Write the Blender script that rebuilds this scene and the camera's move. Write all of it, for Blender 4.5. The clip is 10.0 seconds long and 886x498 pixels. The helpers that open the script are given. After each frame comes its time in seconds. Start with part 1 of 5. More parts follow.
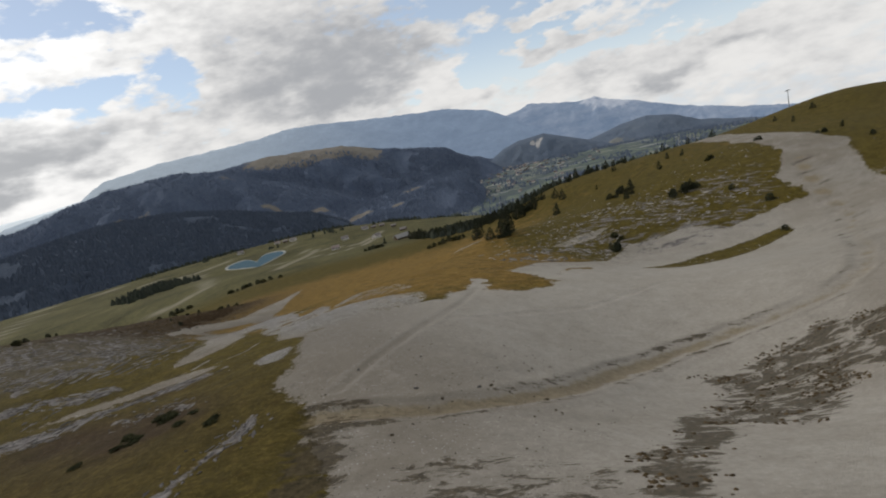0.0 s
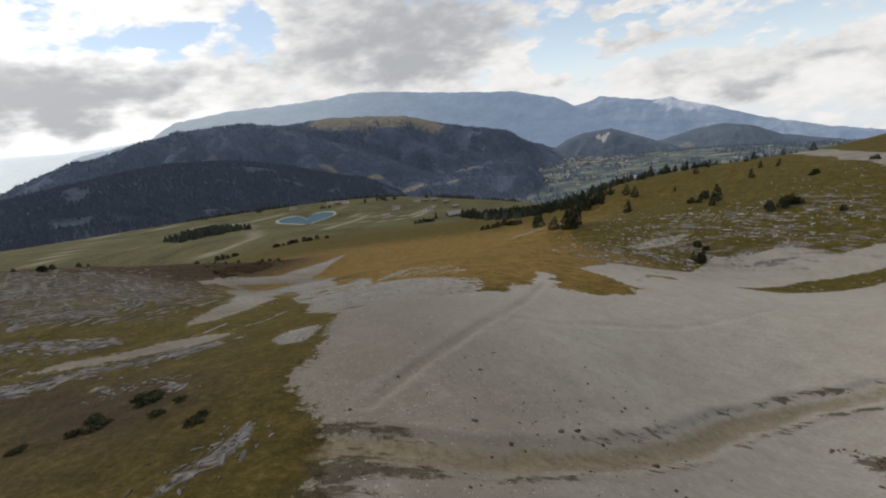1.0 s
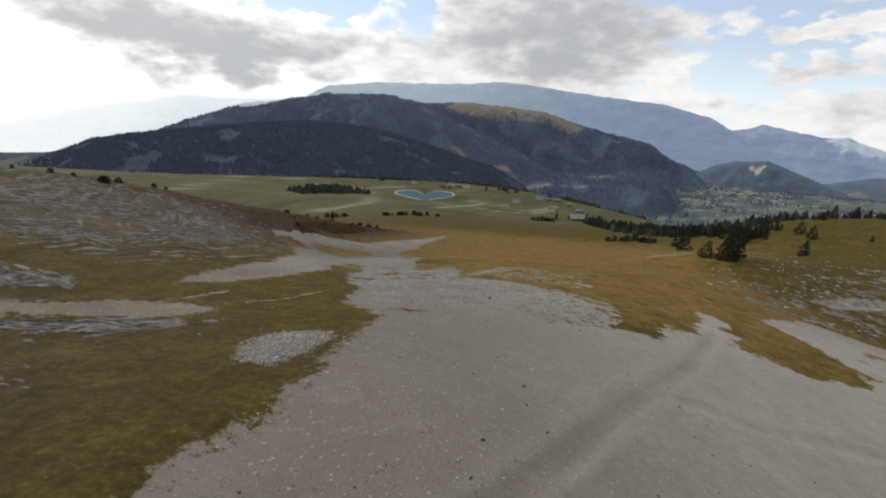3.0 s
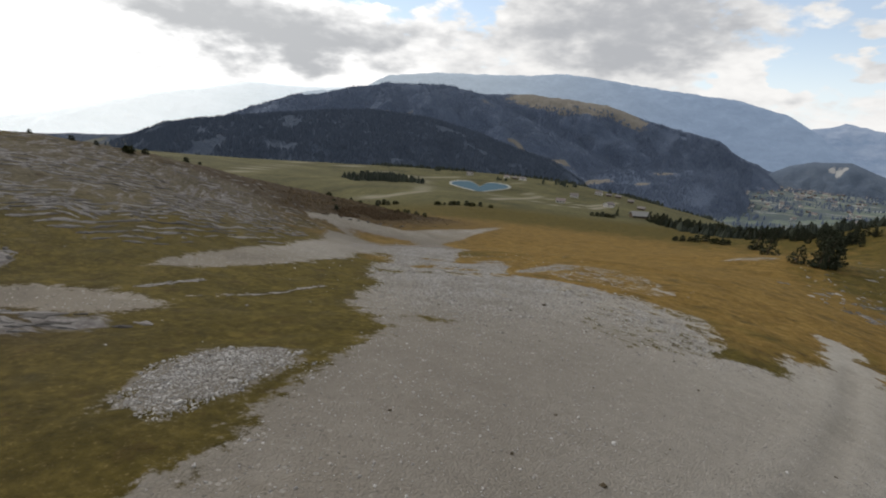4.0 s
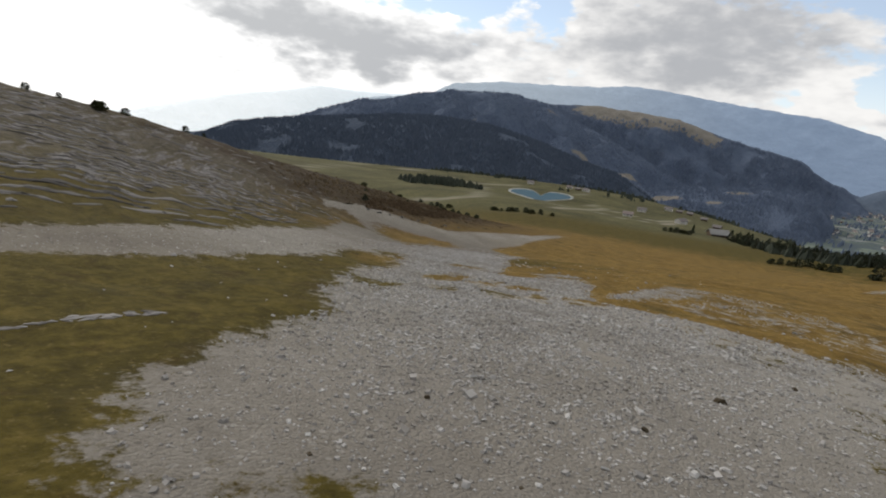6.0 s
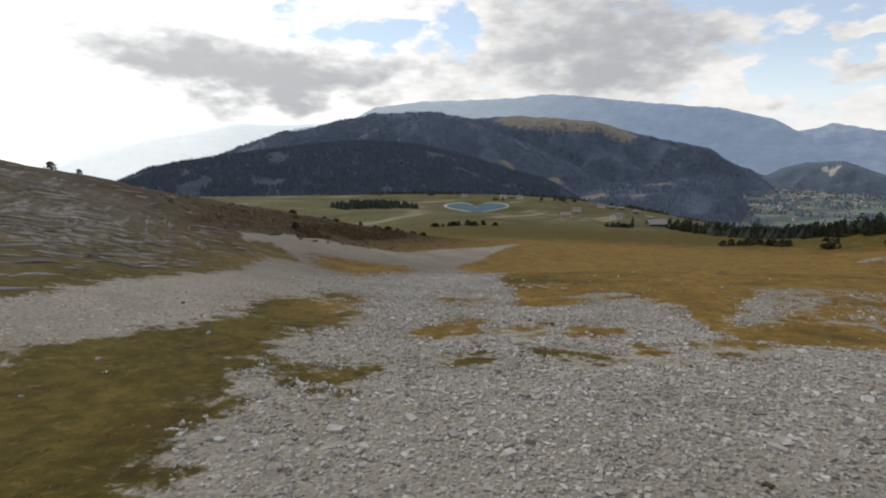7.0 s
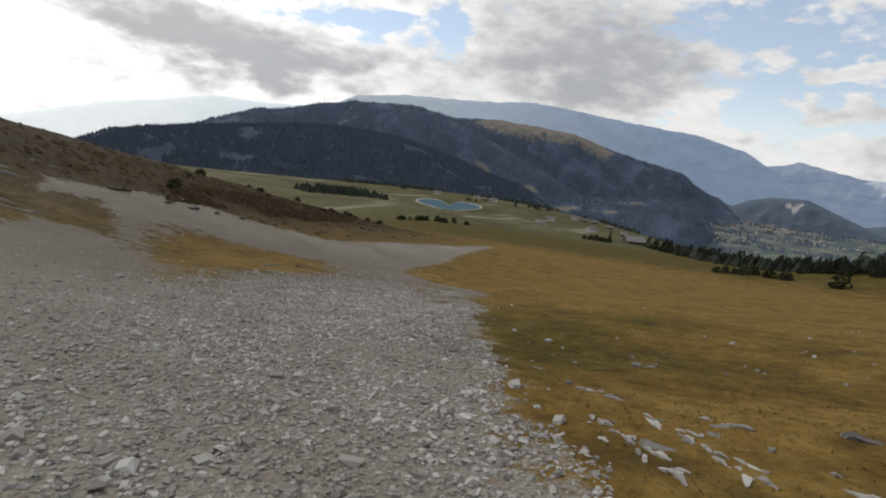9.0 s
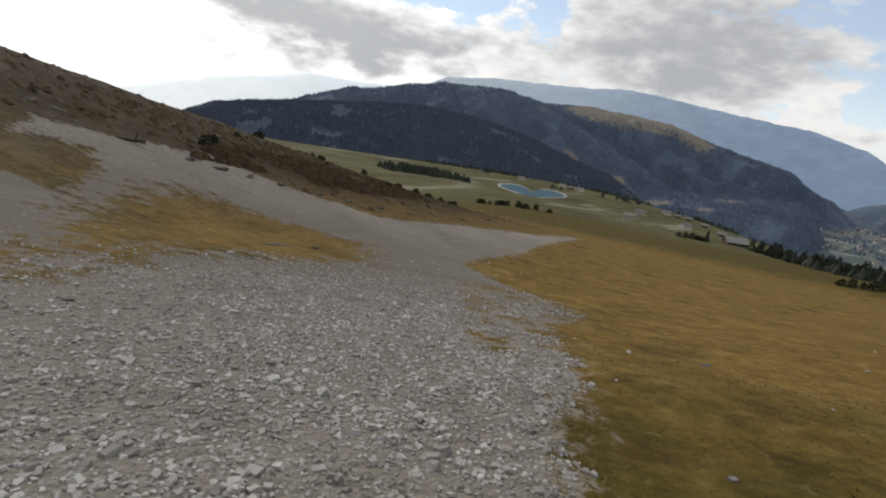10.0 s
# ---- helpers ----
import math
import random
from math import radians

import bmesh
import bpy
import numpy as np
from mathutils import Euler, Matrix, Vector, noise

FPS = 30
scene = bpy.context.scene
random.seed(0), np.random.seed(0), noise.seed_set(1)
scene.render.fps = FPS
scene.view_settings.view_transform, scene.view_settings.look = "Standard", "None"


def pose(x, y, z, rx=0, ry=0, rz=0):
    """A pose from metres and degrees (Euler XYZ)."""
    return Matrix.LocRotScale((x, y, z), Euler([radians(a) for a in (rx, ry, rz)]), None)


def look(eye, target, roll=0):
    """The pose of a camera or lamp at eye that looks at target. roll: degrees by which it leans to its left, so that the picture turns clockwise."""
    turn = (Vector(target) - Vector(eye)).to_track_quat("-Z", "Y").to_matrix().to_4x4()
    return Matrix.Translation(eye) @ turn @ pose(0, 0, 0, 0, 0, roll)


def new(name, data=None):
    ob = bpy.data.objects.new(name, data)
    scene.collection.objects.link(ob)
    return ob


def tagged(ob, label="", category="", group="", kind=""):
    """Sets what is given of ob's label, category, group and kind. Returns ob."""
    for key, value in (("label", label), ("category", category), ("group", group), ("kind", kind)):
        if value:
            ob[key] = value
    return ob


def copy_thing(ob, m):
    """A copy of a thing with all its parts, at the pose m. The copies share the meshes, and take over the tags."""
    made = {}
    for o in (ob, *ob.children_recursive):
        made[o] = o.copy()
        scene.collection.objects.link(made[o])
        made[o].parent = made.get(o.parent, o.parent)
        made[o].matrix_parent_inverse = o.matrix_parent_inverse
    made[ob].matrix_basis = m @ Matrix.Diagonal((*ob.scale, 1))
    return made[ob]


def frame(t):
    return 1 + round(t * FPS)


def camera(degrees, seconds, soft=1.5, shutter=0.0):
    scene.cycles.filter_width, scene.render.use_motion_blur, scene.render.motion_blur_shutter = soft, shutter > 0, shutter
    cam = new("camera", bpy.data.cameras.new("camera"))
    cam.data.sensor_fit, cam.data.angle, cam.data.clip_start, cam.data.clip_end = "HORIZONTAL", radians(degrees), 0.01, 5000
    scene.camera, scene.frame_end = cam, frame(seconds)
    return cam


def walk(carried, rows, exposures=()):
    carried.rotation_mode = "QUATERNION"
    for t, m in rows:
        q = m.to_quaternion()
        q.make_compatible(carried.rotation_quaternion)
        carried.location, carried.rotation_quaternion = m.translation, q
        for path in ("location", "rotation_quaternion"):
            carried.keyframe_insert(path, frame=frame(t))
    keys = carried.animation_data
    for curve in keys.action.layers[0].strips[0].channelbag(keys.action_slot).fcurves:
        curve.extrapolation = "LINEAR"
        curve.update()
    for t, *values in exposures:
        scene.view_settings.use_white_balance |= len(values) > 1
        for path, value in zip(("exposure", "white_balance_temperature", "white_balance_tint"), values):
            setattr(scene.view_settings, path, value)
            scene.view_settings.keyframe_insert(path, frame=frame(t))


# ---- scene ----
cam = camera(78.0, 10.0, soft=2.0)
PATH = [
    (0, (0.0, 0.0, 0.0), (0.01, 97.81, -20.8), -13.50),
    (0.5, (-1.57, 6.93, -1.31), (-6.97, 104.24, -23.69), -9.02),
    (1, (-2.94, 13.24, -2.46), (-11.85, 110.18, -25.33), -6.58),
    (1.5, (-3.38, 19.59, -3.94), (-19.11, 115.7, -26.66), -1.51),
    (2, (-4.57, 25.62, -5.49), (-23.31, 121.23, -28.01), -1.17),
    (2.5, (-5.57, 31.56, -7.04), (-28.59, 126.27, -29.42), 0.23),
    (3, (-6.39, 37.46, -8.66), (-35.04, 130.36, -32.08), 2.59),
    (3.2, (-6.86, 39.7, -9.26), (-37.49, 131.91, -32.92), 3.25),
    (4.3, (-9.76, 51.43, -12.53), (-49.67, 139.52, -37.95), 3.69),
    (4.5, (-10.36, 53.57, -13.19), (-51.95, 140.94, -38.4), 3.89),
    (5, (-11.71, 58.82, -14.66), (-57.91, 144.13, -38.89), 5.78),
    (5.5, (-13.39, 63.84, -16.03), (-61.05, 148.34, -40.28), 6.22),
    (5.7, (-14.26, 65.69, -16.7), (-61.75, 150.25, -41.07), 5.84),
    (6.8, (-23.09, 77.28, -20.22), (-64.89, 165.18, -43.21), 2.28),
    (7, (-24.32, 79.58, -20.86), (-61.9, 169.97, -41.32), -0.38),
    (7.2, (-25.56, 81.89, -21.45), (-54.09, 175.91, -40.06), -4.69),
    (7.5, (-27.31, 85.35, -22.27), (-44.15, 182.61, -38.26), -9.99),
    (7.8, (-28.54, 88.83, -23.04), (-38.49, 187.07, -38.87), -12.66),
    (8, (-29.15, 91.16, -23.56), (-42.92, 188.81, -40.17), -8.35),
    (8.2, (-29.62, 93.5, -24.09), (-49.07, 190.04, -41.48), -2.84),
    (8.5, (-30.21, 96.94, -24.9), (-56.87, 191.62, -42.92), 3.11),
    (9, (-31.54, 102.02, -25.95), (-63.67, 194.46, -46.51), 6.20),
    (9.5, (-32.6, 106.76, -26.81), (-73.19, 194.99, -50.63), 10.28),
    (10, (-34.57, 111.64, -27.93), (-79.1, 197.61, -52.96), 8.34),
]
walk(cam, [(t, look(eye, target, roll)) for t, eye, target, roll in PATH],
     exposures=[(0.0, 0.05), (1.0, 0.2), (2.5, 0.3), (5.0, 0.27), (7.0, 0.27), (7.5, 0.2), (9.0, 0.14), (10.0, 0.2)])

# ---- world and sun ----
SUN_AZ, SUN_EL = 62.0, 34.0          # degrees to the left of +y, degrees up


def bearing(az, el=0.0):
    a, e = radians(az), radians(el)
    return Vector((-math.sin(a) * math.cos(e), math.cos(a) * math.cos(e), math.sin(e)))


class Nodes:
    """Short hand for node trees."""

    def __init__(self, tree, keep=False):
        self.t = tree
        if not keep:
            tree.nodes.clear()

    def add(self, kind, **values):
        n = self.t.nodes.new(kind)
        for k, v in values.items():
            if k == "op":
                n.operation = v
            elif k == "blend":
                n.blend_type = v
            elif k == "data":
                n.data_type = v
            elif k == "feature":
                n.feature = v
            elif k == "attr":
                n.attribute_name = v
            elif k == "clamp":
                n.use_clamp = v
        return n

    def link(self, a, b):
        self.t.links.new(a, b)

    def put(self, socket, v):
        if isinstance(v, bpy.types.NodeSocket):
            self.link(v, socket)
        else:
            socket.default_value = v

    def math(self, op, a, b=0.0, c=None, clamp=False):
        n = self.add("ShaderNodeMath", op=op, clamp=clamp)
        self.put(n.inputs[0], a)
        self.put(n.inputs[1], b)
        if c is not None:
            self.put(n.inputs[2], c)
        return n.outputs[0]

    def noise(self, vec, scale, detail=4.0, rough=0.55, distort=0.0):
        n = self.add("ShaderNodeTexNoise")
        if vec is not None:
            self.link(vec, n.inputs["Vector"])
        n.inputs["Scale"].default_value = scale
        n.inputs["Detail"].default_value = detail
        n.inputs["Roughness"].default_value = rough
        n.inputs["Distortion"].default_value = distort
        return n.outputs["Fac"]

    def ramp(self, fac, stops, mode="LINEAR"):
        n = self.add("ShaderNodeValToRGB")
        n.color_ramp.interpolation = mode
        e = n.color_ramp.elements
        while len(e) < len(stops):
            e.new(0.5)
        for el, (p, c) in zip(e, stops):
            el.position = p
            el.color = (c, c, c, 1) if isinstance(c, (int, float)) else (*c, 1)
        self.put(n.inputs[0], fac)
        return n.outputs[0]

    def step(self, v, lo, hi):
        n = self.add("ShaderNodeMapRange")
        n.interpolation_type = "SMOOTHSTEP"
        self.put(n.inputs[0], v)
        n.inputs[1].default_value, n.inputs[2].default_value = lo, hi
        return n.outputs[0]

    def mix(self, fac, a, b, blend="MIX"):
        n = self.add("ShaderNodeMix", data="RGBA", blend=blend)
        self.put(n.inputs[0], fac)
        self.put(n.inputs[6], (*a, 1) if isinstance(a, tuple) else a)
        self.put(n.inputs[7], (*b, 1) if isinstance(b, tuple) else b)
        return n.outputs[2]

    def attr(self, name):
        return self.add("ShaderNodeAttribute", attr=name).outputs["Fac"]

    def mapped(self, scale, loc=(0, 0, 0), rot=(0, 0, 0), vec=None):
        n = self.add("ShaderNodeMapping")
        if vec is None:
            vec = self.add("ShaderNodeNewGeometry").outputs["Position"]
        self.link(vec, n.inputs[0])
        n.inputs["Location"].default_value = loc
        n.inputs["Rotation"].default_value = rot
        n.inputs["Scale"].default_value = scale
        return n.outputs[0]


def make_world():
    world = bpy.data.worlds.new("sky")
    scene.world = world
    world.use_nodes = True
    k = Nodes(world.node_tree)
    sky = k.add("ShaderNodeTexSky")
    sky.sky_type = "NISHITA"
    sky.sun_disc = False
    sky.sun_elevation = radians(SUN_EL)
    sky.sun_rotation = radians(-SUN_AZ)
    sky.altitude = 1700
    sky.air_density, sky.dust_density = 1.0, 1.2
    way = k.add("ShaderNodeTexCoord").outputs["Generated"]
    sep = k.add("ShaderNodeSeparateXYZ")
    k.link(way, sep.inputs[0])
    x, y, z = sep.outputs
    deg = 180.0 / math.pi
    el0 = k.math("MULTIPLY", k.math("ARCSINE", z), deg)
    az0 = k.math("MULTIPLY", k.math("ARCTAN2", k.math("MULTIPLY", x, -1.0), y), deg)
    # clouds are flatter the nearer they lie to the horizon
    flat = k.add("ShaderNodeCombineXYZ")
    k.link(k.math("MULTIPLY", az0, 0.16), flat.inputs[0])
    k.link(k.math("MULTIPLY", el0, 0.34), flat.inputs[1])
    flat = flat.outputs[0]
    n1 = k.noise(flat, 0.9, 6, 0.55)
    n2 = k.noise(k.mapped((1, 1, 1), (7.1, 3.3, 0), vec=flat), 1.1, 5, 0.5)
    n3 = k.noise(k.mapped((1, 1, 1), (2.7, 8.3, 4.0), vec=flat), 2.4, 5, 0.54)
    az = k.math("ADD", az0, k.math("MULTIPLY", k.math("SUBTRACT", n1, 0.5), 13.0))
    el = k.math("ADD", el0, k.math("MULTIPLY", k.math("SUBTRACT", n2, 0.5), 6.0))

    def blob(a, e, ra, re, amp):
        p = k.math("MULTIPLY", k.math("SUBTRACT", az, a), 1.0 / ra)
        q = k.math("MULTIPLY", k.math("SUBTRACT", el, e), 1.0 / re)
        r = k.math("ADD", k.math("MULTIPLY", p, p), k.math("MULTIPLY", q, q))
        return k.math("MULTIPLY", k.math("EXPONENT", k.math("MULTIPLY", r, -1.0)), amp)

    def total(start, blobs):
        for values in blobs:
            start = k.math("ADD", start, blob(*values))
        return start

    # banks of cloud, and the blue holes between them
    n4 = k.noise(k.mapped((1, 1, 1), (5.2, 1.9, 2.0), vec=flat), 5.5, 3, 0.5)
    dens = k.math("ADD", 0.55, k.math("MULTIPLY", k.math("SUBTRACT", n3, 0.5), 0.8))
    dens = k.math("ADD", dens, k.math("MULTIPLY", k.math("SUBTRACT", n4, 0.5), 0.35))
    dens = total(dens, [(9, 7.5, 11, 4.5, 0.5), (40, 5.5, 13, 3.5, 0.5), (60, 8, 14, 9, 0.6), (22, 14.5, 12, 3, 0.35), (-3.7, 3.8, 2.2, 1.2, 0.95),
                        (-6.9, 2.2, 1.2, 0.8, 0.75), (-22, 1.0, 8, 1.7, 0.5), (-32, 1.2, 9, 2.3, 0.5), (-14, 5.8, 5, 0.7, 0.4), (-17, 8.4, 6, 0.9, 0.4), (-9, 4.8, 3.2, 1.6, -0.32), (-13, 7.1, 6, 0.6, -0.4), (34, 1.5, 22, 2.2, 0.35), (-8.5, 4.0, 2.0, 0.8, -0.45), (-1.5, 3.0, 1.6, 0.9, -0.3),
                        (30.5, 9.7, 5.0, 1.1, -0.75), (20.0, 10.3, 2.2, 2.0, -0.55), (28, 15.5, 4, 1.7, -0.6), (-9.5, 7, 2.2, 1.3, -0.4),
                        (-15, 4.2, 9, 0.55, -0.42), (-27, 4.6, 10, 0.8, -0.42), (-22, 9.6, 7, 0.8, -0.45), (-8, 11.5, 8, 1.3, -0.4)])
    billow = k.add("ShaderNodeTexVoronoi", feature="SMOOTH_F1")
    k.link(k.mapped((1, 1, 1), (4.0, 0.7, 0.0), vec=flat), billow.inputs["Vector"])
    billow.inputs["Scale"].default_value = 2.6
    billow.inputs["Detail"].default_value = 3.0
    puff = k.math("SUBTRACT", 0.80, billow.outputs["Distance"])
    dens = k.math("ADD", dens, k.math("MULTIPLY", puff, 0.34))
    cover = k.step(dens, 0.37, 0.68)
    dark = k.math("ADD", 0.04, k.math("MULTIPLY", k.math("SUBTRACT", k.math("ADD", k.math("MULTIPLY", n2, 0.8), k.math("MULTIPLY", n4, 0.2)), 0.43), 1.7))
    dark = total(dark, [(4.5, 6.3, 6.5, 2.6, 0.8), (11, 8.6, 7, 2.6, 0.5), (1, 10, 6, 2.4, 0.65), (8, 12, 8, 2.0, 0.4), (32, 4.8, 5, 1.4, 0.4), (39, 5.4, 11, 2.1, 0.95), (48, 7.4, 6.5, 2.2, 0.75), (26, 6.2, 3, 1.2, 0.4),
                        (15.5, 5.2, 1.6, 1.0, 0.4), (-24.8, 0.2, 3.2, 0.9, 0.8), (-20.0, 2.3, 2.2, 0.8, 0.5), (-30.5, 1.6, 2.6, 0.7, 0.6), (-17.5, 1.4, 2.0, 0.9, 0.35), (-4.2, 3.9, 3.0, 1.6, -0.6), (60, 4, 9, 5, -0.7), (-27, 1.0, 12, 2.2, -0.35),
                        (30, 1.9, 20, 1.2, -0.5)])
    n5 = k.noise(k.mapped((1, 1, 1), (1.3, 6.1, 3.0), vec=flat), 2.6, 6, 0.52)
    dark = k.math("ADD", dark, k.math("MULTIPLY", k.math("SUBTRACT", n5, 0.5), 0.9))
    dark = k.math("ADD", dark, k.math("MULTIPLY", k.step(dens, 0.62, 1.15), 0.22))
    dark = k.math("SUBTRACT", dark, k.math("MULTIPLY", k.math("SUBTRACT", puff, 0.2), 0.5))
    dark = k.step(dark, -0.2, 1.45)
    # brighter towards the sun
    sun = k.add("ShaderNodeVectorMath", op="DOT_PRODUCT")
    k.link(way, sun.inputs[0])
    sun.inputs[1].default_value = bearing(SUN_AZ, SUN_EL)
    glow = k.step(sun.outputs["Value"], 0.6, 1.0)
    white = k.mix(glow, (7.9, 7.8, 7.65), (14.0, 13.9, 13.7))
    grey = k.mix(glow, (3.9, 4.0, 4.2), (4.9, 5.0, 5.1))
    cloud = k.mix(dark, white, grey)
    # thin milky air low down
    milk = k.step(el0, 9.0, -1.0)
    blue = k.mix(k.math("ADD", k.math("MULTIPLY", milk, 0.40), 0.32), sky.outputs[0], (7.6, 8.2, 9.0))
    both = k.mix(cover, blue, cloud)
    back = k.add("ShaderNodeBackground")
    k.link(both, back.inputs[0])
    back.inputs[1].default_value = 0.10
    out = k.add("ShaderNodeOutputWorld")
    k.link(back.outputs[0], out.inputs[0])


make_world()
sun_data = bpy.data.lights.new("sun", "SUN")
sun_data.energy, sun_data.angle, sun_data.color = 1.4, radians(10), (1.0, 0.95, 0.88)
sun_lamp = new("sun", sun_data)
sun_lamp.matrix_world = look(bearing(SUN_AZ, SUN_EL) * 300, (0, 0, 0))

# ---- the lie of the land ----


def bump(x, y, h, cx, cy, sx, sy):
    return h * np.exp(-0.5 * (((x - cx) / sx) ** 2 + ((y - cy) / sy) ** 2))


def soft(v, k):
    return k * np.logaddexp(0.0, v / k)


def height(x, y):
    x, y = np.asarray(x, float), np.asarray(y, float)
    z = -13.75 + 0.0031 * x - 0.1783 * y
    z = z + 0.0621 * soft(y - 205.0, 15.0) + 0.0972 * soft(y - 690.0, 40.0)
    z = z + bump(x, y, 31.0, 230, 285, 95, 85)
    z = z + bump(x, y, 7.4, 115, 190, 40, 40)
    z = z - bump(x, y, 3.6, 50, 125, 30, 30)
    z = z - bump(x, y, 7.6, 80, 120, 30, 30)
    z = z - bump(x, y, 10.2, 25, 52, 20, 20)
    z = z + bump(x, y, 11.6, -95, 98, 22, 36)
    z = z + bump(x, y, 2.7, -70, 200, 35, 40)
    z = z + bump(x, y, 1.1, -20, 45, 20, 18)
    z = z + bump(x, y, 4.8, -5, 60, 18, 18)
    z = z + bump(x, y, 1.5, -16, 90, 14, 16)
    z = z + bump(x, y, 0.3, -40, 60, 18, 18)
    z = z + bump(x, y, 3.5, -55, 80, 16, 18)
    z = z - bump(x, y, 1.3, -60, 128, 20, 22)
    z = z + bump(x, y, 1.7, -30, 118, 18, 20)
    z = z + bump(x, y, 5.0, 0, 125, 24, 24)
    z = z + bump(x, y, 3.5, 25, 185, 28, 28)
    z = z + bump(x, y, 0.6, 75, 180, 30, 30)
    z = z + bump(x, y, 1.9, -90, 160, 22, 24)
    z = z + bump(x, y, 0.5, 5, 88, 16, 16)
    z = z - bump(x, y, 0.5, -85, 300, 80, 60)
    z = z + bump(x, y, 0.9, -220, 660, 90, 90)
    z = z + bump(x, y, 4.2, -190, 408, 60, 60)
    z = z - bump(x, y, 0.2, 20, 390, 60, 50)
    z = z - 0.30 * soft(-112.0 - x, 6.0) / (1 + np.exp((y - 330) / 40.0))
    d = (y - 560.0) * 0.55 + (x + 20.0) * 0.85
    z = z - 0.22 * np.clip(soft(d - 90.0, 50.0), 0, 700.0)
    z = z + bump(x, y, 2.6, 14, 190, 14, 14)
    z = z + bump(x, y, 7.0, 105, 288, 32, 45)
    z = z + bump(x, y, 2.4, -94, 155, 17, 36)
    z = z + bump(x, y, 6.8, 64, 298, 24, 42) + bump(x, y, 4.5, 210, 268, 24, 30)
    r = np.hypot(x + 10.0, y - 54.0)
    z = z - 0.30 * np.clip(soft(r - 925.0, 22.0), 0, 1500.0)
    floor = -262.0 - 0.14 * soft(r - 2900.0, 150.0) - 0.25 * soft(-x - 700.0, 80.0)
    z = floor + soft(z - floor, 10.0) + 6.0 * np.sin(x / 190.0) * np.sin(y / 230.0) * (z < -200)
    pond = np.exp(-(np.hypot((x + 218.0) / 62.0, (y - 648.0) / 72.0)) ** 6)
    return z * (1 - pond) - 100.3 * pond


def value_noise(x, y, seed=0):
    """Smooth random values between 0 and 1 on a plane."""
    x, y = np.asarray(x, float), np.asarray(y, float)
    xi, yi = np.floor(x).astype(np.int64), np.floor(y).astype(np.int64)
    fx, fy = x - xi, y - yi
    fx, fy = fx * fx * (3 - 2 * fx), fy * fy * (3 - 2 * fy)

    def r(a, b):
        n = (a * 374761393 + b * 668265263 + seed * 974711) & 0x7FFFFFFF
        n = ((n ^ (n >> 13)) * 1274126177) & 0x7FFFFFFF
        return ((n ^ (n >> 16)) & 0xFFFF) / 65535.0

    a = r(xi, yi) * (1 - fx) + r(xi + 1, yi) * fx
    b = r(xi, yi + 1) * (1 - fx) + r(xi + 1, yi + 1) * fx
    return a * (1 - fy) + b * fy


def fbm(x, y, octaves=4, seed=0):
    total, amp, size = 0.0, 0.5, 1.0
    for o in range(octaves):
        total = total + amp * value_noise(x * size + 17.3 * o, y * size - 9.1 * o, seed + o)
        amp, size = amp * 0.5, size * 2.03
    return total / (1 - 0.5 ** octaves)


def inside(x, y, ring):
    """Metres inside a ring of corners: positive within, negative outside."""
    ring = np.array(ring, float)
    best = np.full(np.shape(x), 1e9)
    odd = np.zeros(np.shape(x), bool)
    for (ax, ay), (bx, by) in zip(ring, np.roll(ring, -1, 0)):
        dx, dy = bx - ax, by - ay
        t = np.clip(((x - ax) * dx + (y - ay) * dy) / (dx * dx + dy * dy + 1e-9), 0, 1)
        best = np.minimum(best, np.hypot(x - ax - t * dx, y - ay - t * dy))
        cross = (ay > y) != (by > y)
        odd ^= cross & (x < (bx - ax) * (y - ay) / ((by - ay) or 1e-9) + ax)
    return np.where(odd, best, -best)


def along(x, y, line):
    """Metres from a line of points."""
    best = np.full(np.shape(x), 1e9)
    for (ax, ay), (bx, by) in zip(line, line[1:]):
        dx, dy = bx - ax, by - ay
        t = np.clip(((x - ax) * dx + (y - ay) * dy) / (dx * dx + dy * dy + 1e-9), 0, 1)
        best = np.minimum(best, np.hypot(x - ax - t * dx, y - ay - t * dy))
    return best


# gravel: the graded run, its branch to the left and the road that climbs to the right
GRAVEL = [(-8, 22), (-11, 31), (-12.5, 39), (-18.4, 48), (-17.5, 53), (-18.5, 58), (-19.9, 63), (-20.7, 70), (-25.6, 74), (-27.7, 82),
          (-30.8, 84), (-33, 90), (-36.5, 97), (-37.5, 93), (-37, 84), (-37.6, 76), (-40, 72), (-42, 80), (-43, 89), (-49, 103),
          (-61, 123), (-70, 128), (-70, 140), (-60, 149), (-58, 180), (-60, 220), (-52, 168), (-49, 143), (-39, 131),
          (-36.5, 120.5), (-34.4, 114.3), (-32.2, 107.7), (-30, 103.2), (-30, 101.4), (-28, 101), (-27, 102.2), (-25.4, 105),
          (-23.7, 99.8), (-22.2, 96), (-17, 97), (-11, 93.5), (-7, 89), (-5.5, 82)]
ROADSIDE = [(-2, 83), (1, 90), (5, 100), (6.5, 90), (11, 87.5), (18, 90), (18, 100), (39, 124), (48, 141), (67, 151), (75, 142), (97, 141),
            (101, 157), (116, 176), (138, 285), (150, 285), (132, 176), (126, 150), (108, 120), (80, 84), (60, 50), (40, 20), (20, 5),
            (5, 0), (-6, 10)]
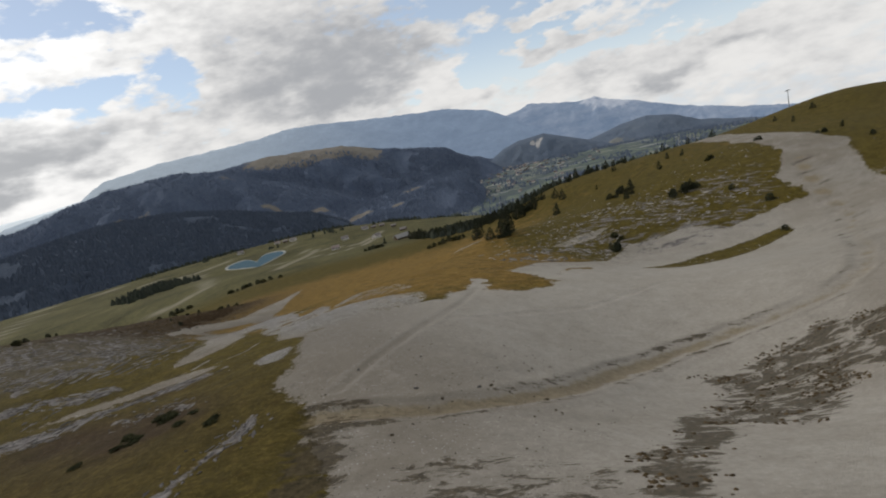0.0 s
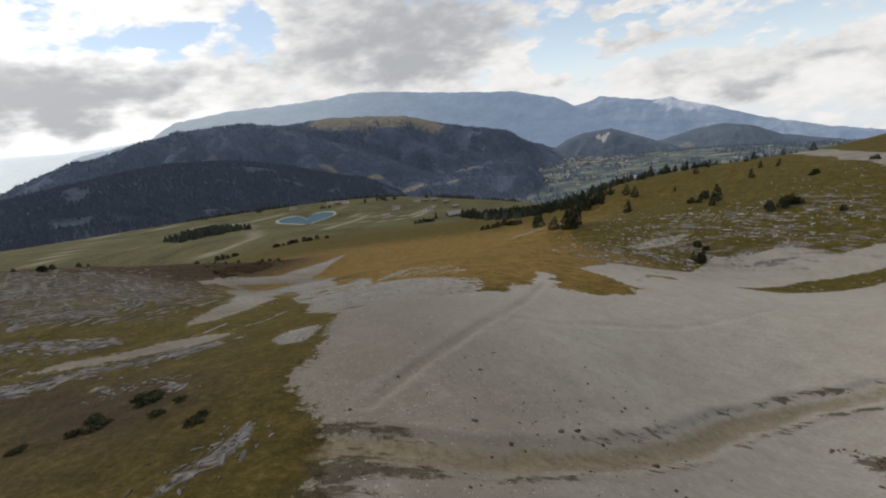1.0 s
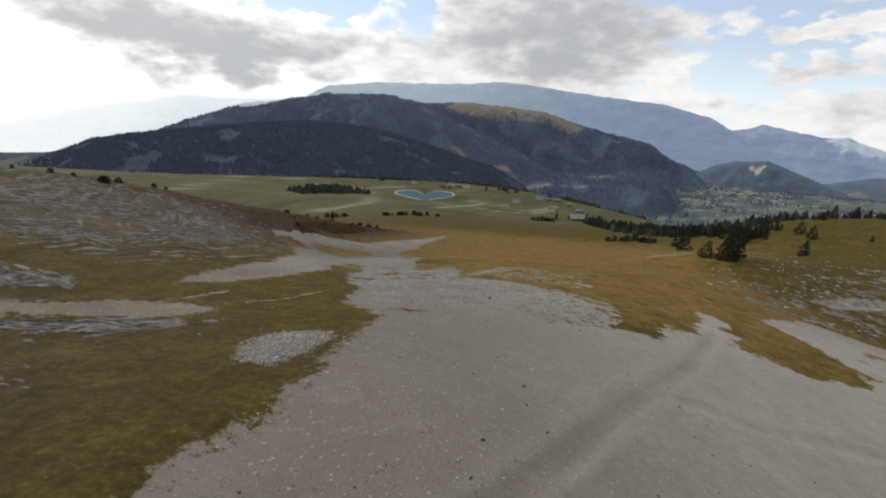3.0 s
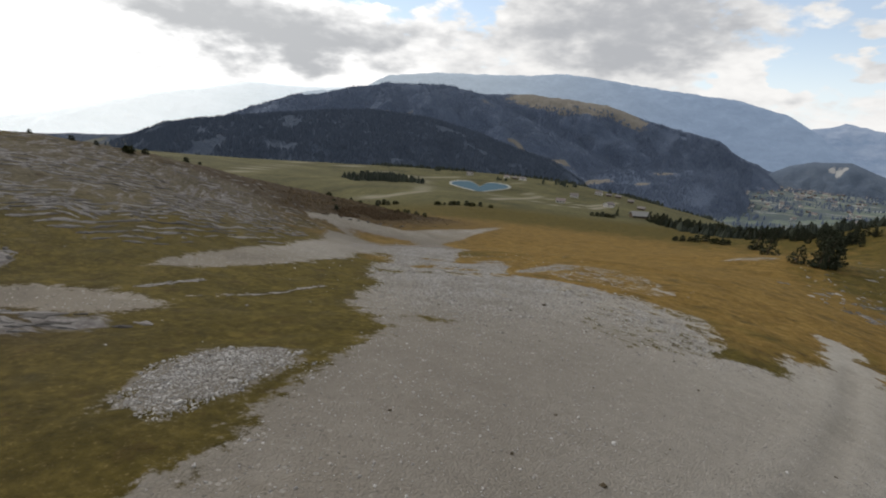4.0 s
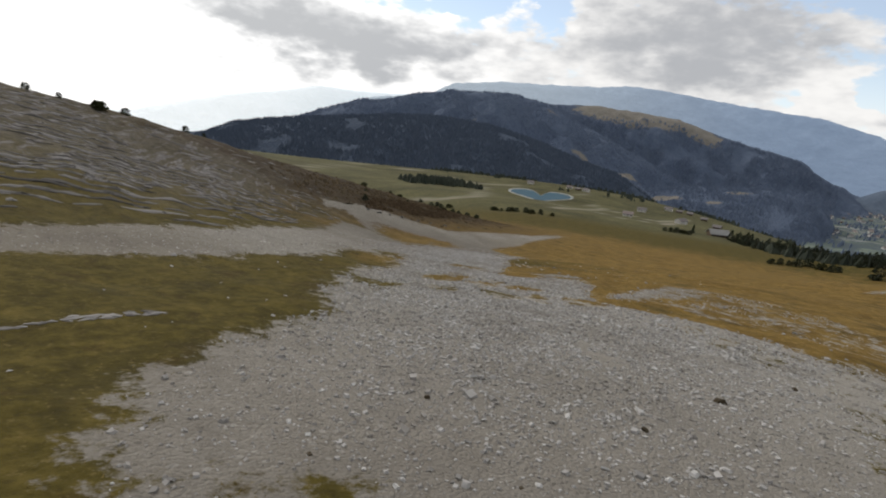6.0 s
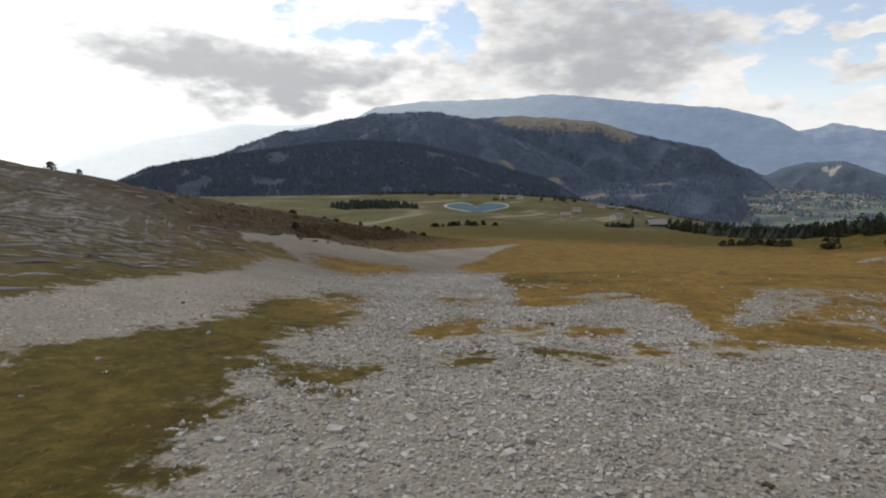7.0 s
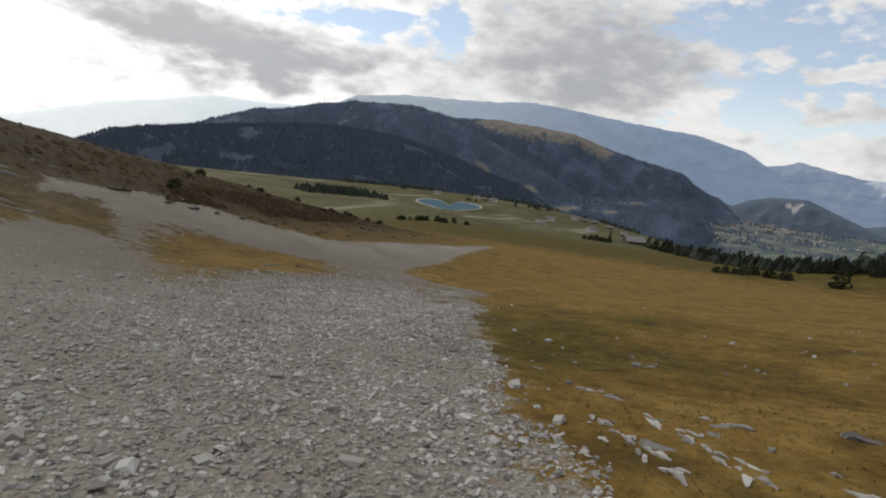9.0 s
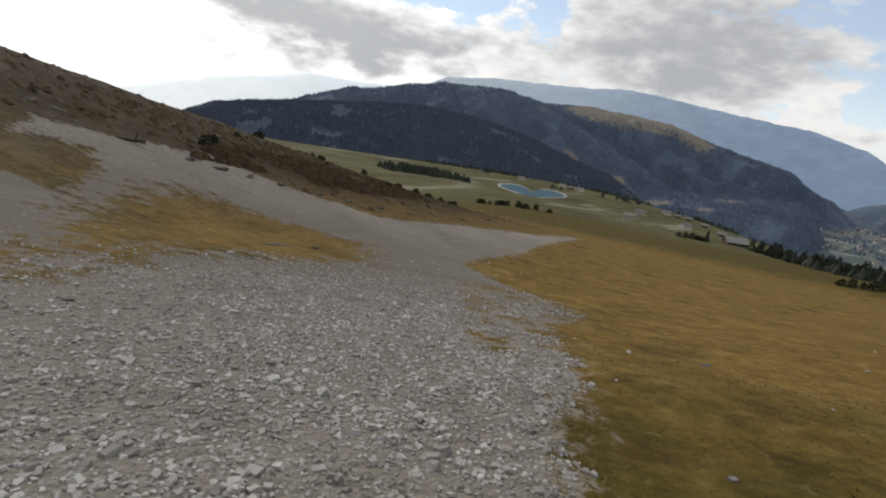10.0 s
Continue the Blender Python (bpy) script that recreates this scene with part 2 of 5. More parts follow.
STRIPS = [
    [(-46, 60), (-41, 62.8), (-36.5, 66.4), (-32, 67), (-31, 65.8), (-33, 63), (-40, 59.8), (-48, 57)],
    [(-22, 57), (-23, 58.4), (-24, 60.5), (-24, 62.8), (-22.6, 63.6), (-21, 63.8), (-20.4, 63), (-20.3, 61), (-20.2, 59), (-20.4, 57.2)],
    [(12, 109), (22, 124), (38, 128), (50, 145), (39, 118), (25, 112), (19, 98)],
    [(2, 177), (11, 181), (15, 185), (11, 185), (4, 181)],
    [(-28.9, 104.2), (-27.9, 105.2), (-26, 106), (-25.6, 104.6), (-27, 103.4), (-28.4, 103.4)],
    [(-20, 108.6), (-17.3, 110), (-17.9, 105.7), (-20.5, 100.8), (-22, 98), (-21.9, 100.5), (-21.2, 103.8)],
    [(30, 152), (40, 161), (52, 164), (44, 156), (34, 150)],
]
TURF = [
    [(40, 110.5), (60, 126), (84, 130), (83, 125), (56, 114), (45, 107)],
    [(126, 162), (120, 150), (113, 138), (111, 130), (122, 140), (132, 158)],
    [(-58.3, 124.9), (-50.3, 119.8), (-47.6, 118), (-49, 124), (-48.5, 131), (-53, 137), (-61.3, 132)],
    [(-65.9, 124), (-67.2, 127), (-66, 129), (-61.1, 126.2), (-57.9, 122.9), (-59.5, 121.3)],
    [(-36.9, 92.6), (-39.1, 95.3), (-39.6, 98.1), (-37.9, 99.2), (-34.5, 96.3), (-33.7, 94.3), (-33.7, 92.1)],
    [(-32.0, 93.7), (-31.5, 94.7), (-30.8, 96.3), (-30.1, 96.5), (-29.3, 95.5), (-29.9, 94.7), (-30.5, 93.8), (-31.4, 93.3)],
    [(-29.5, 91.3), (-29.1, 91.8), (-28.6, 92.1), (-27.9, 91.6), (-27.9, 91.0), (-28.7, 90.6)],
    [(-27.6, 92.7), (-27.4, 93.3), (-26.5, 92.9), (-25.5, 92.8), (-25.2, 92.3), (-26.0, 91.9), (-26.7, 91.8)],
    [(-27.3, 96.5), (-26.4, 96.7), (-25.4, 96.3), (-25.5, 95.6), (-26.3, 95.1), (-27.2, 95.4)],
    [(-25.0, 94.2), (-24.4, 93.9), (-24.2, 93.0), (-24.8, 92.9), (-25.0, 93.4)],
    [(-33.4, 101.7), (-32.3, 101.8), (-31.5, 100.0), (-32.6, 100.1)],
    [(-29.4, 95.9), (-28.3, 96.9), (-27.2, 96.4), (-27.6, 94.9), (-28.8, 95.2)],
    [(-23.1, 95.6), (-22.0, 96.2), (-21.3, 96.1), (-22.7, 93.6), (-23.3, 94.1), (-23.6, 94.6)],
    [(-32.6, 89.2), (-30, 89.6), (-29.6, 87.8), (-31.4, 87.4)],
    [(-21.0, 72.9), (-19.9, 73.6), (-18.9, 73.5), (-19.9, 72.7)],
    [(-34.6, 101.8), (-33.4, 102.8), (-30.8, 101.4), (-33, 100.6)],
    [(-40.2, 101.6), (-38.8, 102), (-36.2, 99.6), (-36.4, 98.4)],
    [(-31.6, 97.4), (-29.9, 97.2), (-29.2, 95.8), (-30.6, 95.6)],
]
SCRUB = [(23.5, 54.4), (28, 54.4), (37, 58), (41, 58.3), (46, 55.7), (54, 58), (52, 50), (37, 45), (35.6, 46), (28, 37.7), (23, 34.7), (20, 37), (14, 29.4), (10.4, 23.3),
         (8.4, 23.2), (8, 30.6), (11.2, 31.5), (15.6, 40.3), (23.5, 48.4)]
TUFTS = [(-6.3, 24), (-6.2, 30.8), (-3.2, 31.8), (4.8, 32), (7.6, 28), (10, 22.7)]
RIBS = [[(-49, 52.5), (-43.5, 53), (-41.5, 57), (-36.2, 58.5), (-31.4, 62.1)], [(-21.4, 30.5), (-20.3, 33.9), (-19.4, 36.3), (-18.2, 38.7), (-18.2, 41.3)], [(-56.7, 63), (-53.6, 66), (-48, 65), (-45.4, 66)],
        [(-61.5, 73), (-58, 78), (-54.7, 80), (-57, 91), (-64, 106)], [(-36, 52), (-31.5, 50.4), (-26.6, 48.8)]]
MIXED = [(-46, 134), (-40.5, 137), (-37, 130), (-35, 119), (-39, 120)]
STONY_EDGE = [(-20, 92.5), (-17.8, 95.5), (-14, 94.5), (-11, 97), (-8.5, 95), (-4.5, 94), (-3.5, 86), (-6.3, 79), (-10.2, 75.8), (-14, 80), (-14, 88)]
STONY_TURF = [(-21, 100), (-16, 97.5), (-9, 96.5), (-6, 102), (-11, 111), (-17, 111), (-21, 106)]
THIN_TURF = [(-48.5, 116.5), (-50.5, 119.5), (-49, 122), (-46, 119.5), (-44, 117.2), (-43.5, 115.5), (-46, 114.5)]
ROAD = [(-12.5, 39), (-4, 39), (2.4, 41.7), (8, 46.7), (16.4, 56.6), (25.5, 62.6), (34, 64.4), (47, 64), (54, 67.5), (64, 79.6), (94, 122), (104, 147), (112, 164)]
RUTS = [[(-11.8, 44), (-10.2, 48.4), (-9.2, 51.2), (-7.4, 55.6), (-5.8, 60.5), (-3, 68.5), (1, 80), (4, 92)], [(-2, 68.2), (3.2, 70), (9.3, 74.4), (19, 78), (36, 88)]]
TRACKS = [[(-209, 359), (-187, 368), (-178, 406), (-206, 466), (-285, 632), (-335, 690), (-420, 745), (-520, 772), (-540, 730), (-500, 650), (-388, 445)], [(-170, 520), (-150, 500), (-125, 495), (-94, 466), (-70, 500), (-68, 570)],
          [(-127, 418), (-138, 607), (-160, 640)], [(-138, 607), (-80, 534), (-72, 700)], [(-300, 880), (-150, 950), (-60, 900)], [(-335, 690), (-300, 760), (-210, 790)]]



def cover(x, y):
    """How far a place lies inside gravel, in metres; negative in grass."""
    g = inside(x, y, GRAVEL + ROADSIDE)
    g = g + (1.6 + 5.0 * np.clip((x + 16) / 20, 0, 1)) * (fbm(x / 5.0, y / 5.0, 4, 33) - 0.5)
    for n, ring in enumerate(STRIPS):
        d = inside(x, y, ring)
        g = np.maximum(g, d if n in (0, 1, 2) else np.minimum(d - 0.1, 0.3))
    for n, ring in enumerate(TURF):
        g = np.minimum(g, -(1.0 if n in (0, 1, 3) else 0.4 if n == 2 else 0.7) * (inside(x, y, ring) + 0.1))
    for ring, least, most in ((MIXED, -9, 0.15), (STONY_EDGE, 0.0, 0.32), (STONY_TURF, -0.3, 0.2), (THIN_TURF, -0.2, 0.12)):
        d = inside(x, y, ring)
        g = np.where(d > 0, np.clip(g, least * np.minimum(d, 1) + np.minimum(g, 0) * (1 - np.minimum(d, 1)), np.maximum(most, g * (1 - np.minimum(d, 1)))), g)
    return g


def ground_height(x, y):
    """The land with its small relief."""
    z = height(x, y)
    near = np.exp(-(np.maximum(np.hypot(x + 10, y - 100) - 170, 0) / 120) ** 2)
    g = np.clip(cover(x, y) / 2.0, -1, 1)
    rough = np.clip(0.5 - g, 0.12, 1.0)
    z = z + near * rough * 0.6 * (fbm(x / 6.0, y / 6.0, 4, 3) - 0.5)
    z = z + near * 0.07 * (fbm(x / 0.9, y / 0.9, 3, 8) - 0.5)
    ledge = bump(x, y, 1.0, -60, 78, 24, 32) * np.clip(-g, 0, 1)
    steps = z / 0.9 + 0.5 * fbm(x / 9.0, y / 9.0, 3, 5)
    z = z + ledge * 0.45 * (np.abs((steps % 1.0) - 0.5) - 0.25)
    for line in RUTS:
        d = along(x, y, line)
        z = z - 0.10 * np.exp(-(d / 0.5) ** 2) + 0.05 * np.exp(-((d - 1.1) / 0.4) ** 2)
    d = along(x, y, ROAD)
    z = z - 0.28 * np.exp(-(d / 1.3) ** 2) + 0.12 * np.exp(-((d - 2.6) / 0.8) ** 2)
    return z

# ---- materials ----


def material(name, rough=0.9, metal=0.0):
    m = bpy.data.materials.new(name)
    m.use_nodes = True
    k = Nodes(m.node_tree)
    b = k.add("ShaderNodeBsdfPrincipled")
    b.inputs["Roughness"].default_value, b.inputs["Metallic"].default_value = rough, metal
    b.inputs["Specular IOR Level"].default_value = 0.06 if metal == 0 and rough > 0.7 else 0.3
    out = k.add("ShaderNodeOutputMaterial")
    k.link(b.outputs[0], out.inputs[0])
    return m, k, b


def relief(k, b, height_socket, strength, distance):
    n = k.add("ShaderNodeBump")
    n.inputs["Strength"].default_value, n.inputs["Distance"].default_value = strength, distance
    k.link(height_socket, n.inputs["Height"])
    k.link(n.outputs[0], b.inputs["Normal"])


def ground_material():
    m, k, b = material("alpine_ground", 0.95)
    pos = k.add("ShaderNodeNewGeometry").outputs["Position"]
    grain = k.noise(pos, 9.0, 4, 0.7)
    fine = k.noise(pos, 2.0, 6, 0.7)
    mid = k.noise(pos, 0.42, 5, 0.62)
    wide = k.noise(pos, 0.07, 4, 0.55)
    pebble = k.add("ShaderNodeTexVoronoi")
    k.link(k.mapped((1, 1, 1)), pebble.inputs["Vector"])
    pebble.inputs["Scale"].default_value = 14.0
    pid = k.add("ShaderNodeSeparateColor")
    k.link(pebble.outputs["Color"], pid.inputs[0])
    # grass: olive and tawny turf, meadow, brown heath
    both = k.math("ADD", k.math("MULTIPLY", fine, 0.6), k.math("MULTIPLY", mid, 0.4))
    olive = k.ramp(both, [(0.30, (0.020, 0.016, 0.004)), (0.5, (0.066, 0.051, 0.010)), (0.70, (0.130, 0.096, 0.022))])
    tawny = k.ramp(both, [(0.30, (0.058, 0.034, 0.008)), (0.5, (0.150, 0.093, 0.023)), (0.70, (0.245, 0.162, 0.050))])
    meadow = k.ramp(k.math("ADD", k.math("MULTIPLY", k.noise(k.mapped((0.03, 0.018, 0.03), rot=(0, 0, 0.5)), 1.0, 7, 0.72), 0.6), k.math("MULTIPLY", mid, 0.4)), [(0.38, (0.034, 0.034, 0.015)), (0.48, (0.070, 0.064, 0.028)), (0.56, (0.090, 0.086, 0.036)), (0.64, (0.145, 0.118, 0.058))])
    heath = k.ramp(both, [(0.35, (0.016, 0.011, 0.006)), (0.65, (0.064, 0.044, 0.024))])
    grey_turf = k.ramp(both, [(0.32, (0.040, 0.034, 0.024)), (0.5, (0.092, 0.080, 0.060)), (0.68, (0.150, 0.134, 0.108))])
    tan = k.step(k.math("ADD", k.attr("tawny"), k.math("MULTIPLY", k.math("SUBTRACT", k.noise(pos, 0.2, 5, 0.65), 0.5), 1.5)), 0.25, 0.75)
    grass = k.mix(tan, olive, tawny)
    grass = k.mix(k.attr("heath"), grass, heath)
    grass = k.mix(k.attr("meadow"), grass, meadow)
    grass = k.mix(k.math("MULTIPLY", k.step(k.math("ADD", k.attr("grey"), k.math("MULTIPLY", k.math("SUBTRACT", k.noise(pos, 0.16, 5, 0.65), 0.5), 1.4)), 0.3, 0.95), 0.7), grass, grey_turf)
    blot = k.step(k.noise(k.mapped((0.30, 0.30, 0.4), (3.0, 1.0, 0.0)), 1.0, 6, 0.6), 0.55, 0.68)
    grass = k.mix(k.math("MULTIPLY", k.math("MULTIPLY", blot, 0.6), k.math("SUBTRACT", 1.0, k.attr("meadow"))), grass, (0.040, 0.033, 0.012))
    streak = k.noise(k.mapped((0.62, 0.62, 0.9)), 1.0, 7, 0.72)
    grass = k.mix(k.math("MULTIPLY", k.step(streak, 0.54, 0.66), 0.5), grass, (0.042, 0.026, 0.009))
    tuft = k.noise(pos, 5.0, 5, 0.72)
    grass = k.mix(k.math("MULTIPLY", k.step(tuft, 0.54, 0.66), 0.45), grass, (0.026, 0.021, 0.007))
    grass = k.mix(k.math("MULTIPLY", k.step(tuft, 0.43, 0.33), 0.35), grass, (0.20, 0.145, 0.06))
    # gravel
    stone = k.mix(pid.outputs[0], (0.130, 0.117, 0.096), (0.30, 0.278, 0.238))
    dust = k.ramp(both, [(0.35, (0.157, 0.136, 0.110)), (0.65, (0.229, 0.202, 0.167))])
    gravel = k.mix(k.math("ADD", 0.25, k.math("MULTIPLY", k.attr("coarse"), 0.6)), dust, stone)
    gravel = k.mix(k.math("MULTIPLY", k.step(wide, 0.42, 0.62), 0.6), gravel, (0.150, 0.127, 0.096))
    speck = k.add("ShaderNodeTexVoronoi")
    k.link(k.mapped((1, 1, 1)), speck.inputs["Vector"])
    speck.inputs["Scale"].default_value = 5.5
    sid = k.add("ShaderNodeSeparateColor")
    k.link(speck.outputs["Color"], sid.inputs[0])
    mark = k.step(speck.outputs["Distance"], 0.42, 0.30)
    patchy = k.noise(pos, 0.22, 6, 0.68)
    gravel = k.mix(k.math("MULTIPLY", k.step(patchy, 0.52, 0.68), 0.55), gravel, (0.118, 0.101, 0.080))
    gravel = k.mix(k.math("MULTIPLY", k.step(patchy, 0.46, 0.34), 0.45), gravel, (0.280, 0.253, 0.214))
    gravel = k.mix(k.math("MULTIPLY", mark, k.math("MULTIPLY", k.step(sid.outputs[0], 0.86, 0.97), 0.75)), gravel, (0.40, 0.38, 0.34))
    gravel = k.mix(k.math("MULTIPLY", mark, k.math("MULTIPLY", k.step(sid.outputs[1], 0.90, 0.97), 0.8)), gravel, (0.060, 0.052, 0.042))
    spots = k.step(k.noise(pos, 1.3, 6, 0.75), 0.68, 0.76)
    gravel = k.mix(k.math("MULTIPLY", spots, 0.4), gravel, (0.07, 0.058, 0.045))
    gravel = k.mix(k.math("MULTIPLY", k.attr("pale"), 0.65), gravel, k.ramp(both, [(0.35, (0.270, 0.247, 0.210)), (0.65, (0.398, 0.369, 0.318))]))
    # darker brown gravel in broad patches
    gravel = k.mix(k.math("MULTIPLY", k.attr("damp"), k.math("ADD", 0.3, k.math("MULTIPLY", mid, 0.8))), gravel, (0.118, 0.103, 0.084))
    gravel = k.mix(k.math("MULTIPLY", k.attr("rut"), k.math("ADD", 0.35, k.math("MULTIPLY", fine, 0.6))), gravel, (0.095, 0.083, 0.066))
    edge = k.math("ADD", k.attr("gravel"), k.math("MULTIPLY", k.math("SUBTRACT", k.noise(pos, 0.8, 7, 0.72), 0.5), 4.2))
    edge = k.math("ADD", edge, k.math("MULTIPLY", k.math("SUBTRACT", fine, 0.5), 2.8))
    edge = k.math("ADD", edge, k.math("MULTIPLY", k.math("SUBTRACT", grain, 0.5), 0.9))
    is_gravel = k.step(edge, -0.3, 0.3)
    colour = k.mix(is_gravel, grass, gravel)
    # bare limestone showing through the turf
    lime = k.noise(k.mapped((0.10, 0.20, 3.0), rot=(0, 0, radians(10))), 1.0, 7, 0.70)
    bare = k.step(k.math("ADD", lime, k.math("MULTIPLY", k.math("SUBTRACT", k.attr("rocky"), 1.0), 0.25)), 0.515, 0.60)
    rock = k.ramp(k.noise(pos, 1.3, 6, 0.72), [(0.3, (0.055, 0.048, 0.042)), (0.5, (0.125, 0.113, 0.105)), (0.72, (0.25, 0.233, 0.218))])
    colour = k.mix(k.math("MULTIPLY", bare, k.step(k.attr("rocky"), 0.05, 0.3)), colour, rock)
    # dark earth in the ruts and along the torn edges, sand on the road
    sand = k.ramp(both, [(0.35, (0.11, 0.085, 0.05)), (0.65, (0.225, 0.182, 0.115))])
    colour = k.mix(k.math("MULTIPLY", k.step(k.math("ADD", k.attr("sand"), k.math("MULTIPLY", k.math("SUBTRACT", mid, 0.5), 1.2)), 0.35, 0.8), 0.8), colour, sand)
    earth = k.ramp(fine, [(0.35, (0.024, 0.020, 0.012)), (0.65, (0.075, 0.058, 0.034))])
    torn = k.step(k.math("ADD", k.attr("earth"), k.math("MULTIPLY", k.math("SUBTRACT", k.noise(k.mapped((0.34, 0.72, 0.4), rot=(0, 0, radians(-35))), 1.0, 8, 0.76, 0.5), 0.5), 3.0)), 0.60, 0.80)
    colour = k.mix(k.math("MULTIPLY", torn, 0.82), colour, earth)
    colour = k.mix(k.attr("track"), colour, (0.21, 0.188, 0.138))
    # fields of the valley, their colours paled and blued for haze
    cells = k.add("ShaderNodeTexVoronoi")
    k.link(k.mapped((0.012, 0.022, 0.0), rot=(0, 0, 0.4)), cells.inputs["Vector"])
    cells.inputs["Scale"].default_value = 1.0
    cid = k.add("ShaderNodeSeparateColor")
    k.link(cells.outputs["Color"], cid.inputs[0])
    hazed_field = k.ramp(cid.outputs[0], [(0.0, (0.085, 0.104, 0.092)), (0.3, (0.135, 0.158, 0.122)), (0.55, (0.095, 0.114, 0.105)), (0.75, (0.175, 0.182, 0.150)), (0.92, (0.24, 0.25, 0.23))], "CONSTANT")
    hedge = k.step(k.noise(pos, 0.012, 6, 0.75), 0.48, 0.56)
    hazed_field = k.mix(hedge, hazed_field, (0.072, 0.088, 0.094))
    colour = k.mix(k.attr("valley"), colour, hazed_field)
    k.link(colour, b.inputs["Base Color"])
    lumps = k.math("ADD", k.math("MULTIPLY", fine, 0.8), k.math("MULTIPLY", grain, 0.25))
    lumps = k.math("ADD", lumps, k.math("MULTIPLY", pebble.outputs["Distance"], k.math("MULTIPLY", is_gravel, -0.35)))
    relief(k, b, lumps, 0.8, 0.14)
    return m


def simple(name, low, high, scale, rough=0.9, metal=0.0, bump_by=0.0, stretch=(1, 1, 1)):
    m, k, b = material(name, rough, metal)
    n = k.noise(k.mapped(stretch), scale, 6, 0.62)
    rnd = k.add("ShaderNodeObjectInfo").outputs["Random"]
    c = k.ramp(n, [(0.25, low), (0.75, high)])
    c = k.mix(k.math("MULTIPLY", rnd, 0.3), c, low)
    k.link(c, b.inputs["Base Color"])
    if bump_by:
        relief(k, b, n, 0.6, bump_by)
    return m


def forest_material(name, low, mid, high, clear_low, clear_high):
    """Wooded slopes: dark conifers, some lighter broadleaves and clearings. The colours passed in hold the air's haze.
    """
    m, k, b = material(name, 1.0)
    pos = k.add("ShaderNodeNewGeometry").outputs["Position"]
    fine = k.noise(pos, 0.07, 5, 0.75)
    patch = k.noise(pos, 0.006, 5, 0.65)
    wood = k.ramp(k.math("ADD", k.math("MULTIPLY", fine, 0.6), k.math("MULTIPLY", patch, 0.4)), [(0.35, low), (0.5, mid), (0.66, high)])
    clear = k.ramp(k.noise(pos, 0.03, 5, 0.65), [(0.3, clear_low), (0.7, clear_high)])
    open_ = k.step(k.math("ADD", k.math("MULTIPLY", k.noise(pos, 0.008, 7, 0.68), 0.8), k.math("MULTIPLY", k.attr("open"), 0.45)), 0.66, 0.74)
    c = k.mix(open_, wood, clear)
    scar = k.step(k.math("ADD", k.attr("bare"), k.math("MULTIPLY", k.math("SUBTRACT", k.noise(pos, 0.05, 5, 0.7), 0.5), 1.0)), 0.45, 0.7)
    c = k.mix(scar, c, (0.40, 0.39, 0.37))
    k.link(c, b.inputs["Base Color"])
    relief(k, b, fine, 1.0, 9.0)
    return m


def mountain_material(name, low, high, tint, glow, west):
    """Far ranges; the blue air before them is painted as emission, whiter towards the west: from x, to x, colour there.
    """
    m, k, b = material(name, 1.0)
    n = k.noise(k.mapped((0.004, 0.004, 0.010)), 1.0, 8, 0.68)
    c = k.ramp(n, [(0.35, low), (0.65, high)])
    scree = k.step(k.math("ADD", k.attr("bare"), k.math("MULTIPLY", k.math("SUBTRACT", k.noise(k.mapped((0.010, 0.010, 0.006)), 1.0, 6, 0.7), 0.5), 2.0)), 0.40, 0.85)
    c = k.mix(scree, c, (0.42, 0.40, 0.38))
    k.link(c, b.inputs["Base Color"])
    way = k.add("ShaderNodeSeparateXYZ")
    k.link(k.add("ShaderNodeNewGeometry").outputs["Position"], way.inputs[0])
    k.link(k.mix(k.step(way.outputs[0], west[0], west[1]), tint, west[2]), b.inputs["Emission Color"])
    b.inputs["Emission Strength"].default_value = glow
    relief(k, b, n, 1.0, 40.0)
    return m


GROUND = ground_material()
# blue haze is mixed into these hill colours, more with distance
HAZED_FOREST = forest_material("hazed_wooded_slope", (0.050, 0.064, 0.090), (0.060, 0.077, 0.106), (0.078, 0.094, 0.120), (0.100, 0.104, 0.088), (0.145, 0.140, 0.115))
HAZED_MID_FOREST = forest_material("hazed_wooded_hill", (0.072, 0.092, 0.132), (0.088, 0.110, 0.154), (0.112, 0.136, 0.178), (0.160, 0.148, 0.124), (0.228, 0.204, 0.172))
HAZED_FAR_FOREST = forest_material("hazed_far_wooded_hill", (0.098, 0.126, 0.168), (0.120, 0.148, 0.190), (0.150, 0.176, 0.210), (0.18, 0.19, 0.18), (0.26, 0.255, 0.23))
# haze over the ranges: bluish or pale base colours plus a glow
RANGE = mountain_material("far_range_in_haze", (0.05, 0.07, 0.10), (0.12, 0.15, 0.19), (0.215, 0.28, 0.385), 0.60, (300, -2300, (0.47, 0.53, 0.58)))
PEAKS = mountain_material("far_peaks_in_haze", (0.06, 0.08, 0.11), (0.22, 0.22, 0.23), (0.20, 0.275, 0.40), 0.55, (900, -300, (0.215, 0.28, 0.385)))
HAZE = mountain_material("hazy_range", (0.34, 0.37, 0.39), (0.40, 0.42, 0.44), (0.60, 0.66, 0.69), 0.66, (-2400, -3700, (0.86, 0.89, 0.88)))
def wood_material(name, low, high):
    m, k, b = material(name, 1.0)
    rnd = k.add("ShaderNodeNewGeometry").outputs["Random Per Island"]
    k.link(k.ramp(rnd, [(0.0, low), (1.0, high)]), b.inputs["Base Color"])
    return m


